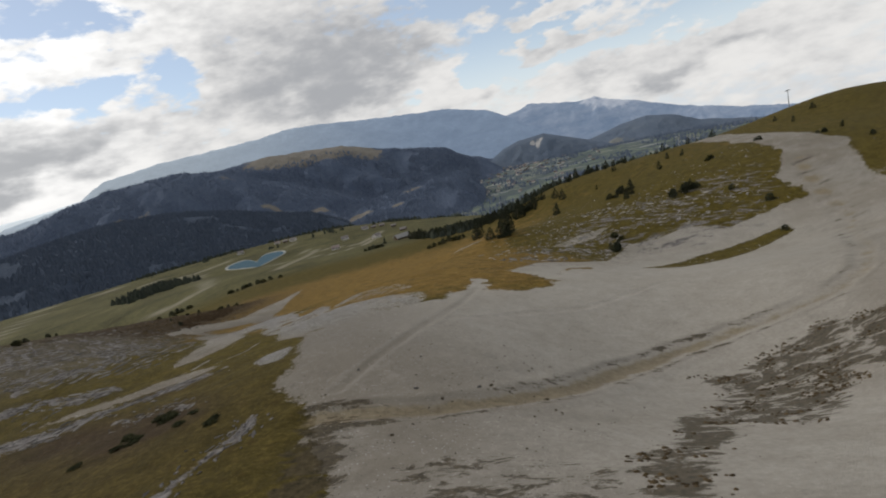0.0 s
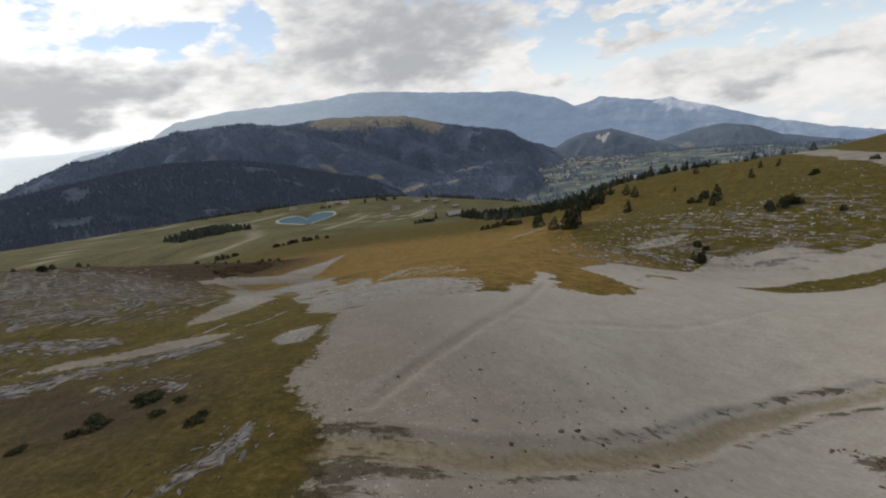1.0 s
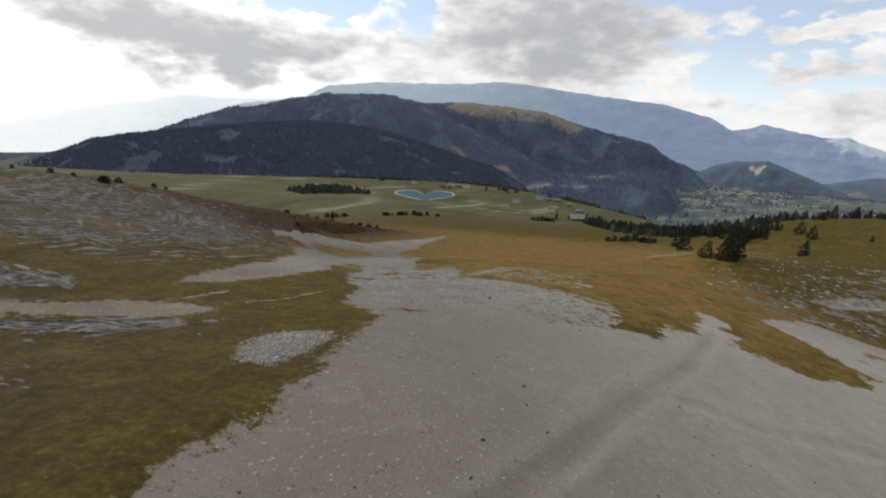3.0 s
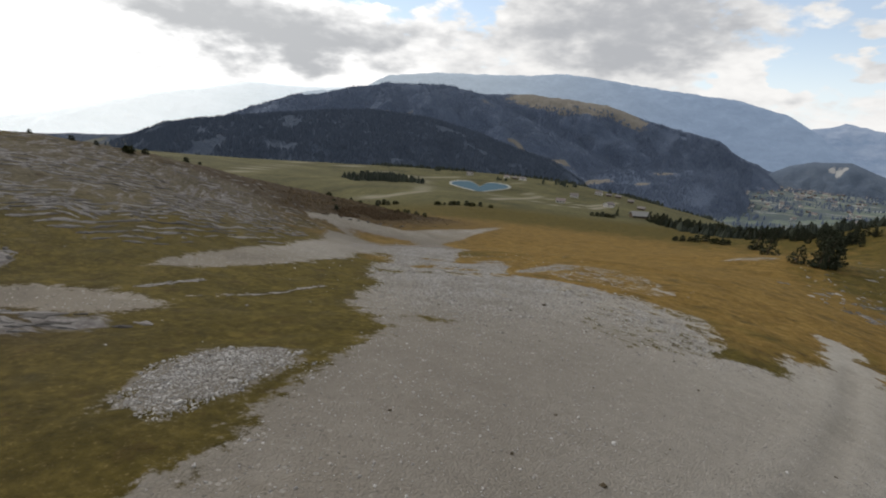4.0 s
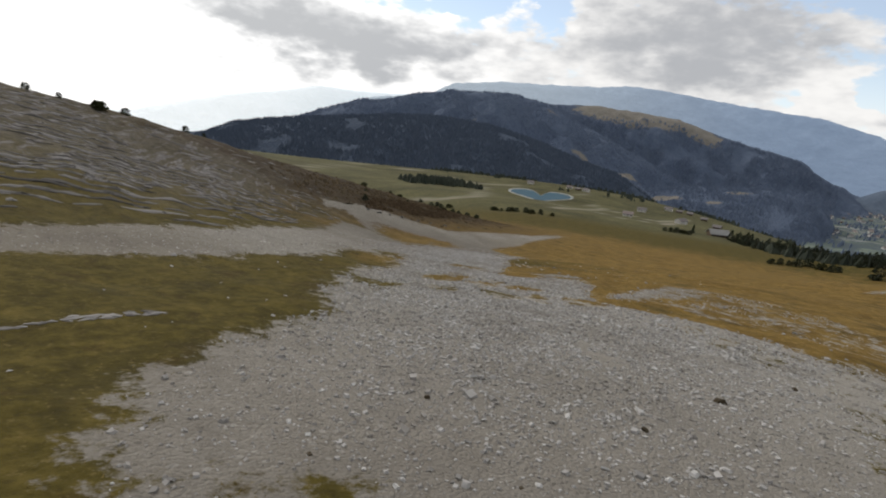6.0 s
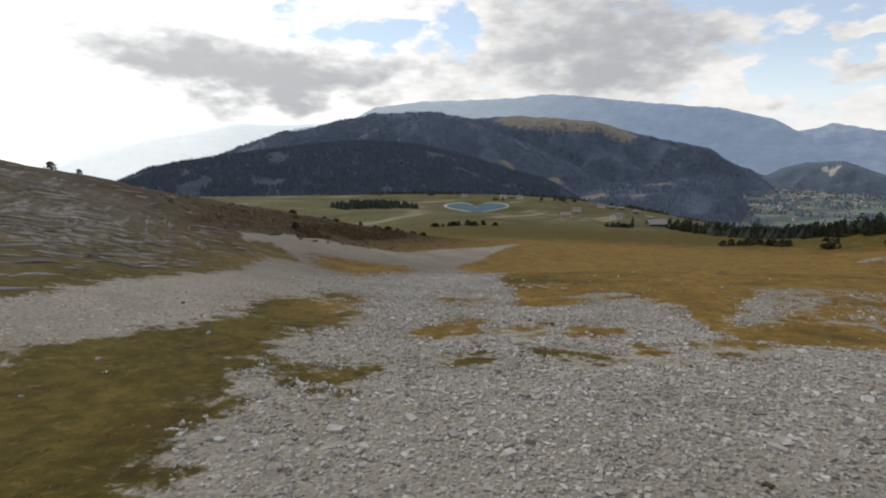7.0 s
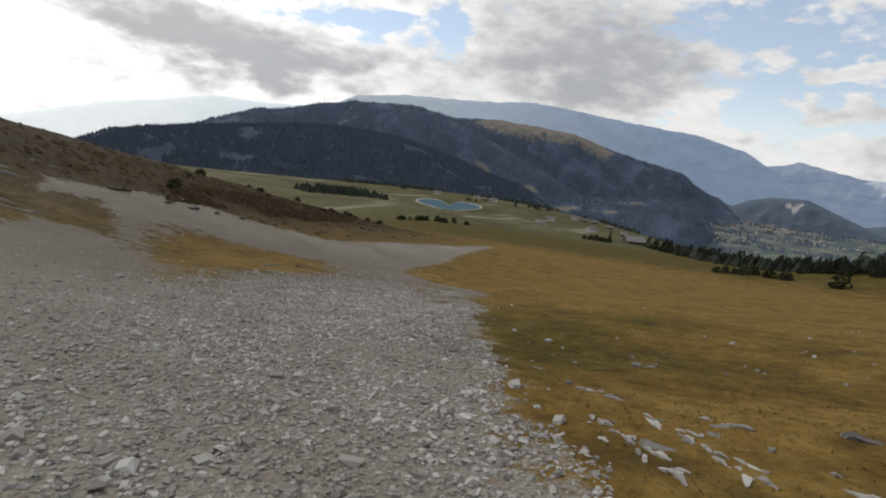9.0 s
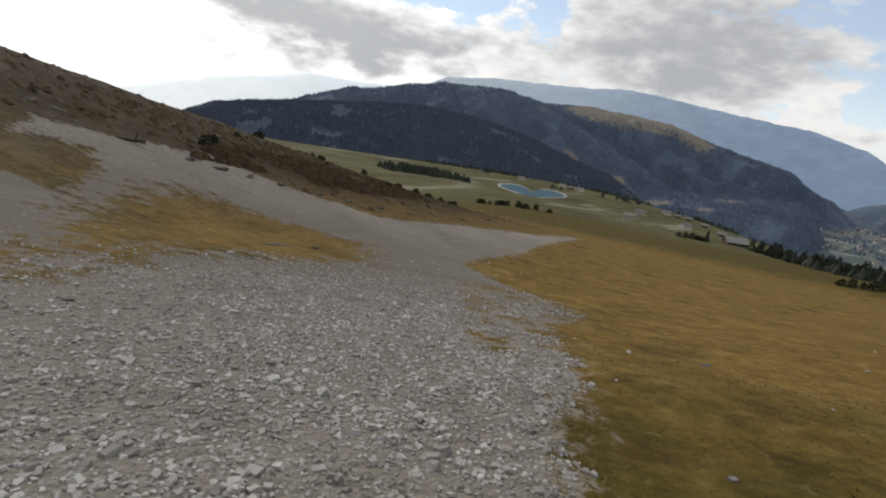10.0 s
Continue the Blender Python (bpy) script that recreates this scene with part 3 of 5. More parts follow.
# far spruces, blued and lightened to stand for haze
HAZED_WOOD = wood_material("spruce_wood", (0.062, 0.078, 0.106), (0.084, 0.102, 0.132))
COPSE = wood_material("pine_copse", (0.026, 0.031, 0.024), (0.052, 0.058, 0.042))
# wood farther off, with more haze in its colour
HAZED_WOOD_MID = wood_material("hazed_mixed_wood", (0.096, 0.120, 0.168), (0.128, 0.154, 0.204))
NEEDLES = simple("needles", (0.017, 0.021, 0.013), (0.060, 0.066, 0.038), 3.0)
BARK = simple("bark", (0.05, 0.038, 0.028), (0.13, 0.10, 0.075), 6.0, bump_by=0.02, stretch=(1, 1, 0.2))
LIMESTONE = simple("limestone", (0.075, 0.069, 0.063), (0.28, 0.262, 0.242), 2.2, bump_by=0.03)
WATER = bpy.data.materials.new("pond_water")
PLASTER = simple("plaster", (0.45, 0.42, 0.38), (0.66, 0.63, 0.58), 1.5)
ROOFING = simple("roofing", (0.13, 0.115, 0.11), (0.23, 0.205, 0.19), 2.0)
STEEL = simple("galvanised_steel", (0.30, 0.31, 0.32), (0.48, 0.49, 0.50), 4.0, 0.45, 0.7)
LINER = simple("pond_liner", (0.16, 0.16, 0.13), (0.40, 0.40, 0.37), 0.12, 0.8)
STONE = wood_material("gravel_stone", (0.175, 0.162, 0.146), (0.43, 0.412, 0.382))
dust_k = Nodes(STONE.node_tree, True)
stone_shader = [n for n in STONE.node_tree.nodes if n.bl_idname == "ShaderNodeBsdfPrincipled"][0]
stone_tone = stone_shader.inputs["Base Color"].links[0].from_socket
dust_veil = dust_k.step(dust_k.noise(dust_k.mapped((0.30, 0.45, 0.3)), 1.0, 5, 0.62), 0.47, 0.64)
dust_k.link(dust_k.mix(dust_k.math("MULTIPLY", dust_veil, 0.45), stone_tone, (0.175, 0.152, 0.124)), stone_shader.inputs["Base Color"])
TURF_BLADE = wood_material("grass_blades", (0.06, 0.050, 0.016), (0.175, 0.125, 0.045))
DARK_ROCK = simple("dark_rock", (0.03, 0.027, 0.024), (0.12, 0.11, 0.10), 3.0, bump_by=0.03)
RIB = wood_material("rib_limestone", (0.055, 0.050, 0.045), (0.185, 0.172, 0.160))
OUTCROP = wood_material("limestone_blocks", (0.10, 0.092, 0.083), (0.30, 0.28, 0.258))
LIMESTONE_WHITE = wood_material("white_limestone", (0.17, 0.157, 0.138), (0.40, 0.38, 0.345))
CLOD = simple("dark_clod", (0.03, 0.024, 0.016), (0.085, 0.065, 0.04), 4.0)
BROWN = wood_material("brown_scrub", (0.040, 0.029, 0.016), (0.092, 0.066, 0.036))
BANK_BROWN = wood_material("bank_scrub", (0.034, 0.023, 0.013), (0.078, 0.053, 0.030))
SHRUB = simple("shrub_leaves", (0.014, 0.017, 0.007), (0.045, 0.045, 0.018), 2.0)
TIMBER = simple("weathered_timber", (0.07, 0.05, 0.035), (0.16, 0.12, 0.085), 2.0)
TILE_RED = simple("red_roof_tiles", (0.17, 0.135, 0.12), (0.27, 0.225, 0.20), 1.0)
GLASS_DARK = simple("dark_window_glass", (0.02, 0.024, 0.028), (0.05, 0.055, 0.06), 1.0, 0.15)
WATER.use_nodes = True
wk = Nodes(WATER.node_tree)
wb = wk.add("ShaderNodeBsdfPrincipled")
wb.inputs["Base Color"].default_value = (0.075, 0.118, 0.145, 1)
wb.inputs["Roughness"].default_value = 0.2
wb.inputs["Specular IOR Level"].default_value = 0.0
wb.inputs["IOR"].default_value = 1.333
ripple = wk.noise(wk.mapped((0.5, 1.2, 1.0)), 1.0, 3, 0.6)
relief(wk, wb, ripple, 0.3, 0.05)
wk.link(wb.outputs[0], wk.add("ShaderNodeOutputMaterial").inputs[0])


# ---- builders ----


def mesh_from(name, verts, faces, mat, smooth=True):
    me = bpy.data.meshes.new(name)
    me.from_pydata(verts, [], faces)
    me.materials.append(mat)
    me.polygons.foreach_set("use_smooth", [smooth] * len(me.polygons))
    me.update()
    return me


def grid_faces(rows, cols):
    r, c = np.meshgrid(np.arange(rows - 1), np.arange(cols - 1), indexing="ij")
    a = (r * cols + c).ravel()
    return np.stack([a, a + 1, a + cols + 1, a + cols], 1)


def grid_mesh(name, x, y, z, mat, layers=()):
    """A sheet over rows and columns of points, with named layers of values on its points."""
    rows, cols = x.shape
    me = bpy.data.meshes.new(name)
    faces = grid_faces(rows, cols)
    me.vertices.add(rows * cols)
    me.vertices.foreach_set("co", np.stack([x, y, z], -1).astype(np.float32).ravel())
    me.loops.add(len(faces) * 4)
    me.loops.foreach_set("vertex_index", faces.astype(np.int32).ravel())
    me.polygons.add(len(faces))
    me.polygons.foreach_set("loop_start", np.arange(len(faces), dtype=np.int32) * 4)
    me.polygons.foreach_set("use_smooth", np.ones(len(faces), bool))
    me.update(calc_edges=True)
    me.validate()
    me.materials.append(mat)
    for key, values in dict(layers).items():
        a = me.attributes.new(key, "FLOAT", "POINT")
        a.data.foreach_set("value", np.ascontiguousarray(values, np.float32).ravel())
    return me


def part(name, bm, mat, parent, label=""):
    me = bpy.data.meshes.new(name)
    bm.to_mesh(me)
    bm.free()
    me.materials.append(mat)
    ob = new(name, me)
    ob.parent = parent
    return tagged(ob, label) if label else ob


def graded(lo, hi, step, far_lo, far_hi, grow=1.06):
    mid = list(np.arange(lo, hi + 1e-6, step))
    up, s = [mid[-1]], step
    while up[-1] < far_hi:
        s *= grow
        up.append(up[-1] + s)
    down, s = [mid[0]], step
    while down[-1] > far_lo:
        s *= grow
        down.append(down[-1] - s)
    return np.array(down[:0:-1] + mid + up[1:])


# ---- the ground ----
gx = graded(-76, 40, 0.42, -4700, 4700, 1.055)
gy = graded(24, 150, 0.42, -1500, 4700, 1.055)
gX, gY = np.meshgrid(gx, gy)
gZ = ground_height(gX, gY)
g_cover = cover(gX, gY)
tawny = bump(gX, gY, 0.7, 0, 118, 34, 26) + bump(gX, gY, 1.2, -25, 200, 60, 55) + bump(gX, gY, 0.3, -18, 112, 14, 22)
tawny = np.clip(tawny + bump(gX, gY, 0.45, -26, 106, 9, 7) + bump(gX, gY, 0.35, -30, 95, 7, 6) - 0.6 * bump(gX, gY, 1.0, -30, 116, 7, 7) - 0.9 * bump(gX, gY, 1.0, -30, 64, 16, 26) - 0.3 * bump(gX, gY, 1.0, 75, 150, 40, 20) - 0.85 * bump(gX, gY, 1.0, 66, 178, 34, 36) + bump(gX, gY, 0.22, 95, 215, 35, 26) + bump(gX, gY, 0.2, 140, 230, 50, 60), 0, 1)
rocky = bump(gX, gY, 0.8, -66, 82, 18, 26) + bump(gX, gY, 0.12, -38, 42, 18, 16) + bump(gX, gY, 1.0, 55, 152, 34, 24) + bump(gX, gY, 0.6, 20, 118, 14, 12) + bump(gX, gY, 0.9, -76, 102, 13, 24) + bump(gX, gY, 0.6, 92, 172, 26, 22)
for rib, half in zip(RIBS, (1.9, 0.9, 1.5, 2.0, 0.9)):
    rocky = rocky + 0.9 * np.exp(-(along(gX, gY, rib) / half) ** 2)
rocky = np.clip(rocky + 0.3 * bump(gX, gY, 1.0, -20, 104, 8, 8), 0, 1)
for rib, half in zip(RIBS[:3], (2.0, 0.8, 1.5)):
    rocky = rocky + 0.5 * np.exp(-(along(gX, gY, rib) / half) ** 2)
grey = np.clip(bump(gX, gY, 0.55, -66, 84, 17, 24) + bump(gX, gY, 0.6, -76, 104, 13, 24), 0, 1)
# where the gravel is toned darker
damp = np.clip(bump(gX, gY, 0.9, -15, 70, 8, 14) + bump(gX, gY, 0.3, -40, 112, 9, 9) + bump(gX, gY, 0.75, -56, 122, 12, 14) + bump(gX, gY, 0.7, -52, 136, 9, 12) + bump(gX, gY, 0.75, -22, 60.5, 2.2, 3.2), 0, 1)
heath = np.clip(bump(gX, gY, 1.6, -82, 165, 13, 36) + bump(gX, gY, 0.35, -80, 108, 20, 30) + bump(gX, gY, 0.42, -35, 40, 18, 16) + 0.9 * bump(gX, gY, 1.0, -29, 45, 4, 2.5) * fbm(gX / 1.5, gY / 1.5, 3, 48) + bump(gX, gY, 0.8, -30, 47, 3, 3) + bump(gX, gY, 0.7, -40, 50, 5, 3) + bump(gX, gY, 0.6, -34, 60, 3, 2), 0, 1)
meadow = np.clip((gY - 0.35 * gX - 365) / 50, 0, 1) * (1 - bump(gX, gY, 0.8, 150, 260, 70, 60))
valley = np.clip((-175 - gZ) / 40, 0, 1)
road_way = along(gX, gY, ROAD)
sand = np.exp(-(road_way / 1.5) ** 2) * (0.5 + 0.45 * np.exp(-np.maximum(gX - 20, 0) / 14) + 0.45 * bump(gX, gY, 1, 104, 148, 12, 24))
earth = (0.15 + 0.8 * fbm(gX / 7.0, gY / 7.0, 3, 46)) * np.exp(-((road_way - 1.8) / 0.9) ** 2) + 0.80 * np.clip(inside(gX, gY, SCRUB) / 2.5 + 0.6, 0, 1) + 0.56 * np.clip(inside(gX, gY, TUFTS) / 3 + 0.5, 0, 1)
earth = earth + bump(gX, gY, 1.1, -11.2, 32, 1.7, 6.0)
for rut in RUTS[:1]:
    earth = earth + 0.3 * np.exp(-(along(gX, gY, rut) / 0.7) ** 2)
ruts = np.zeros_like(gX)
for n, rut in enumerate(RUTS):
    d = along(gX, gY, rut)
    ruts = np.maximum(ruts, (0.6 if n == 0 else 0.0) * np.exp(-((d - 0.25) / 0.28) ** 2) * (0.1 + 1.2 * fbm(gX / 2.0, gY / 2.0, 4, 47)))
ruts = np.maximum(ruts, 0.8 * np.exp(-((road_way - 2.0) / 0.45) ** 2) * fbm(gX / 4.0, gY / 4.0, 3, 44))
track = np.zeros_like(gX)
for line in TRACKS:
    track = np.maximum(track, np.exp(-(along(gX, gY, line) / 3.6) ** 2))
coarse = np.clip((gY - 66) / 22, 0, 1)
pale = bump(gX, gY, 0.8, 20, 58, 16, 26) + bump(gX, gY, 1.0, 24, 84, 26, 20) + bump(gX, gY, 0.8, 60, 120, 30, 25) + bump(gX, gY, 1.0, 22, 28, 12, 8)
for rut in RUTS:
    d = along(gX, gY, rut)
    pale = pale + 0.38 * np.exp(-((d - 0.9) / 0.3) ** 2)
pale = np.clip(pale + bump(gX, gY, 0.55, -8, 74, 8, 10) + 0.5 * bump(gX, gY, 1.0, -23, 92, 7, 7) + bump(gX, gY, 0.6, -5, 80, 7, 10) + bump(gX, gY, 0.4, -38, 110, 8, 10), 0, 1)
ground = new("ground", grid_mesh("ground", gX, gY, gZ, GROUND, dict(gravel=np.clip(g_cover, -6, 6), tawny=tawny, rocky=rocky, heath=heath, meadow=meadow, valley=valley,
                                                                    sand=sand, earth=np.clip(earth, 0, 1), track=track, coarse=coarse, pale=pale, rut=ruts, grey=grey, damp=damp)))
tagged(ground, "alpine slope of pale gravel, ochre grass and bare limestone", "ground", kind="structure")


# ---- hills and ranges ----
OX, OY, OZ = -10.0, 54.0, -13.0


def crest_at(crest, az):
    c = sorted(crest)
    return np.interp(az, [p[0] for p in c], [p[1] for p in c])


def ridge(name, label, mat, dist, width, crest, base, rough, seed, clearing=None, scar=None):
    """A long hill: crest is a line of (bearing, degrees up) seen from the plateau. Returns the hill and its surface as a function."""
    lo, hi = min(p[0] for p in crest), max(p[0] for p in crest)
    az = np.arange(hi, lo, -0.2)
    s = np.linspace(-1, 1, 71)
    size = width / 2.6

    def surface(S, A):
        top = OZ + dist * np.tan(np.radians(crest_at(crest, A)))
        D = dist + S * width
        X, Y = OX - D * np.sin(np.radians(A)), OY + D * np.cos(np.radians(A))
        shape = np.cos(np.clip(np.abs(S), 0, 1) * math.pi / 2) ** 1.15
        n = fbm(X / size + 3.1, Y / size, 5, seed) - 0.5
        spur = np.abs(fbm(X / size * 1.5 + 5, Y / size * 1.5, 3, seed + 30) - 0.5)
        away = np.clip(np.abs(S) * 2.2, 0, 1) * np.clip((1.05 - np.abs(S)) * 3, 0, 1)
        foot = crest_at(base, A) if isinstance(base, list) else base
        Z = foot + (top - foot) * shape + (n - spur) * rough * away
        return X, Y, Z + (fbm(X / 40.0, Y / 40.0, 3, seed + 9) - 0.5) * rough * 0.10

    S, A = np.meshgrid(s, az, indexing="ij")
    X, Y, Z = surface(S, A)
    free = clearing(S, A) if clearing else np.zeros_like(S)
    ob = new(name, grid_mesh(name, X, Y, Z, mat, dict(open=free, bare=scar(S, A) if scar else np.zeros_like(S))))
    return tagged(ob, label, "hill", kind="structure"), surface


def ell(S, A, s0, a0, rs, ra):
    return np.exp(-(((S - s0) / rs) ** 2 + ((A - a0) / ra) ** 2))


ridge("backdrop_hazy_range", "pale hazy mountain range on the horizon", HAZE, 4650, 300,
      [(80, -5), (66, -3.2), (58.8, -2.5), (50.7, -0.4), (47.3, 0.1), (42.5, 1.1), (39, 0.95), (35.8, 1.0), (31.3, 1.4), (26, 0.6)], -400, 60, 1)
ridge("backdrop_range", "flat-topped mountain range far off, blue with painted haze", RANGE, 4350, 380,
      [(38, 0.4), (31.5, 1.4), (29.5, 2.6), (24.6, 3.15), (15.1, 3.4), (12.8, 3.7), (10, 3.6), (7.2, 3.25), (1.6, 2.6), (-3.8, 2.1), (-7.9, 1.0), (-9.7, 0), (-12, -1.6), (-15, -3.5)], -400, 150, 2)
ridge("backdrop_peaks", "rocky mountain chain with a pointed peak, blue with painted haze", PEAKS, 4500, 350,
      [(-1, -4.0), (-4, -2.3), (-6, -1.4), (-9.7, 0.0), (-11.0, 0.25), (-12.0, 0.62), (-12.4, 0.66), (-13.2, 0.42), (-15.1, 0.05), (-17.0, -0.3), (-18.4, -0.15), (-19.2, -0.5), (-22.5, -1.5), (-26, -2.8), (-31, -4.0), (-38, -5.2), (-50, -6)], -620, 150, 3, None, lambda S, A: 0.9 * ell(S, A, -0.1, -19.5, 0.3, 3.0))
across, across_at = ridge("hill_across_valley", "wooded hill beyond the valley town", HAZED_FAR_FOREST, 3650, 420,
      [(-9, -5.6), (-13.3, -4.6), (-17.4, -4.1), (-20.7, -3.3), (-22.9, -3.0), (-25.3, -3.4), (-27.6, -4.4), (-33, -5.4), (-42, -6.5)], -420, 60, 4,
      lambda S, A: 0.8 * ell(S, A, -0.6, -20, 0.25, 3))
quarry, quarry_at = ridge("hill_with_quarry", "low wooded hill with a pale quarry scar", HAZED_FAR_FOREST, 3150, 230,
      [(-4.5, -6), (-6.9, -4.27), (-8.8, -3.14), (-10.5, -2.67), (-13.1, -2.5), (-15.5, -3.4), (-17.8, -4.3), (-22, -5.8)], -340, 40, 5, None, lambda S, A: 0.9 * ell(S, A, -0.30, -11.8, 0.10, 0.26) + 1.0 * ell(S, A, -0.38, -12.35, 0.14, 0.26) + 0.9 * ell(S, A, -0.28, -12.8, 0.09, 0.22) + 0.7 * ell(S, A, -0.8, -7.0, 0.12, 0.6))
plateau, plateau_at = ridge("hill_plateau", "broad wooded hill with a bare tan top", HAZED_MID_FOREST, 2950, 560,
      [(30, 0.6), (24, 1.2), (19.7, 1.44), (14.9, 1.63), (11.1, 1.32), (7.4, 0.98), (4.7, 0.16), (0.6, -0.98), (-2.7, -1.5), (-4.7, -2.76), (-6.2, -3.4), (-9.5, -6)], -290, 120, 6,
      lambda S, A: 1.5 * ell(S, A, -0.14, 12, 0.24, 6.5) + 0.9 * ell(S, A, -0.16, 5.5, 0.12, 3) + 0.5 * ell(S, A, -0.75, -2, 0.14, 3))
dome, dome_at = ridge("hill_dome", "dark wooded dome-shaped hill", HAZED_MID_FOREST, 2450, 520,
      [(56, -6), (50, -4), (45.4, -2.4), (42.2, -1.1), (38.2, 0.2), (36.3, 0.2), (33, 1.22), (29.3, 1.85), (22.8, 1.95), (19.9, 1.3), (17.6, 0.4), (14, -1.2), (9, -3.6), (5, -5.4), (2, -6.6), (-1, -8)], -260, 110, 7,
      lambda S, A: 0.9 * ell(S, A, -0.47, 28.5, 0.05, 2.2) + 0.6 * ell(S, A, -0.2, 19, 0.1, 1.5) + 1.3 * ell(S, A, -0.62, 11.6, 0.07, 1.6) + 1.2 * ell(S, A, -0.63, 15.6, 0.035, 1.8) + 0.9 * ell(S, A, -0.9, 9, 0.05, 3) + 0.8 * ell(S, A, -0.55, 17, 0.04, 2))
flank, flank_at = ridge("hill_flank", "dark wooded foot of the hills above the valley town", HAZED_MID_FOREST, 1980, 430,
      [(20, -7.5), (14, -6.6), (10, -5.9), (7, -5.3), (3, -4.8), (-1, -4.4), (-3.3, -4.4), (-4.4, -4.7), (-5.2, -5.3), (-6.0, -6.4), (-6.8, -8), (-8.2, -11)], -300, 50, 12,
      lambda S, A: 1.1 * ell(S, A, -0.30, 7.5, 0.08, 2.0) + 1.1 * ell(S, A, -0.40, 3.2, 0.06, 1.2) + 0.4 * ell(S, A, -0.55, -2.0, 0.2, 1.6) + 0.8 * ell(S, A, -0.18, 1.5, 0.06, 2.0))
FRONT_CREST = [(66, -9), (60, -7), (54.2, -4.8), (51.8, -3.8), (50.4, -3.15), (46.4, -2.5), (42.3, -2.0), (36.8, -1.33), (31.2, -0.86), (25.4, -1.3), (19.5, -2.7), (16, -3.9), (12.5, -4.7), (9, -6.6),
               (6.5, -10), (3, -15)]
front, front_at = ridge("hill_front", "dark spruce-covered ridge behind the meadow", HAZED_FOREST, 1560, 560, FRONT_CREST, [(3, -480), (9, -320), (14, -170), (66, -170)], 50, 8,
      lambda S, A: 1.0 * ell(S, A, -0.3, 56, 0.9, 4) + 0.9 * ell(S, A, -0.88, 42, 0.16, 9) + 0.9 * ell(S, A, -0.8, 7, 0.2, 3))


def conifer_stuff(name, label, spots, heights, mat, seed, spread=0.25):
    """Many small far-off conifers as one piece: each a ragged five-sided cone."""
    rng = np.random.default_rng(seed)
    n = len(spots)
    turn = rng.uniform(0, 6.28, n)[:, None] + np.arange(5) * 1.2566
    rad = (heights * rng.uniform(0.8, 1.2, n) * spread)[:, None] * rng.uniform(0.7, 1.25, (n, 5))
    ring = np.stack([spots[:, :1] + rad * np.cos(turn), spots[:, 1:2] + rad * np.sin(turn),
                     spots[:, 2:3] + heights[:, None] * rng.uniform(-0.1, 0.2, (n, 5))], -1)
    tip = spots + np.stack([rng.normal(0, 0.03, n) * heights, rng.normal(0, 0.03, n) * heights, heights], -1)
    verts = np.concatenate([ring, tip[:, None]], 1).reshape(-1, 3)
    faces = [(6 * i + j, 6 * i + (j + 1) % 5, 6 * i + 5) for i in range(n) for j in range(5)]
    ob = new(name, mesh_from(name, verts.tolist(), faces, mat, False))
    return tagged(ob, label, "trees", kind="stuff")


def wood_on(name, label, surface, count, s_range, a_range, tall, mat, seed, keep=None):
    rng = np.random.default_rng(seed)
    S, A = rng.uniform(*s_range, count), rng.uniform(*a_range, count)
    if keep:
        ok = rng.uniform(0, 1, count) > keep(S, A)
        S, A = S[ok], A[ok]
    X, Y, Z = surface(S, A)
    ok = fbm(X / 90.0, Y / 90.0, 4, seed) > 0.36
    spots = np.stack([X, Y, Z - 1.0], -1)[ok]
    return conifer_stuff(name, label, spots, rng.uniform(0.65, 1.25, len(spots)) * tall, mat, seed)


wood_on("spruce_wood", "dense dark spruce wood covering the front ridge", front_at, 24000, (-0.86, 0.05), (8, 57), 8, HAZED_WOOD, 21,
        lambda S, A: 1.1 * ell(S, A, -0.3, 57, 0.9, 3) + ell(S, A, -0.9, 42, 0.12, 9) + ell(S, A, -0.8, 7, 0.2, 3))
wood_on("dome_wood", "dark mixed wood covering the dome hill", dome_at, 16000, (-1.0, 0.04), (0, 50), 8.5, HAZED_WOOD_MID, 22,
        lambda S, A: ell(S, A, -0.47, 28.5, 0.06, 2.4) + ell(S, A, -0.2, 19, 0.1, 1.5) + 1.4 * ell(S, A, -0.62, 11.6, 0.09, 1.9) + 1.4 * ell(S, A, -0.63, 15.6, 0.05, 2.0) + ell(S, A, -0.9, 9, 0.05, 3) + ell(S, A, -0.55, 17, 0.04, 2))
wood_on("plateau_wood", "dark wood on the flank of the broad hill", plateau_at, 9000, (-0.85, -0.1), (-6, 22), 13, HAZED_WOOD_MID, 23,
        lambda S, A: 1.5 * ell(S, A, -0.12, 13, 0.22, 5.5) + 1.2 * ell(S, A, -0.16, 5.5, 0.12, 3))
wood_on("flank_wood", "dark mixed wood on the foot of the hills", flank_at, 9000, (-0.95, 0.04), (-6, 18), 8.5, HAZED_WOOD_MID, 24,
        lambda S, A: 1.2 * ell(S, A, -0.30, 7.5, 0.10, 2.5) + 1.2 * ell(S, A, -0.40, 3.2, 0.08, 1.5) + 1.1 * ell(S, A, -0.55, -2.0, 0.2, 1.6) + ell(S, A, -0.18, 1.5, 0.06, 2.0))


# ---- the pond ----


def heart(n, grow=1.0):
    """A heart, its notch away from the plateau and its tip towards it."""
    u = np.linspace(0, 2 * math.pi, n, endpoint=False)
    x = 16 * np.sin(u) ** 3
    y = 13 * np.cos(u) - 5 * np.cos(2 * u) - 2 * np.cos(3 * u) - np.cos(4 * u)
    y = y - 7.0 * np.exp(-(x / 3.2) ** 2) * (y > 0)
    a = radians(19.5)
    x, y = x / 16 * 34 * grow, (y + 2.5) / 15 * 46 * grow
    return -219 + x * math.cos(a) - y * math.sin(a), 645 + x * math.sin(a) + y * math.cos(a)


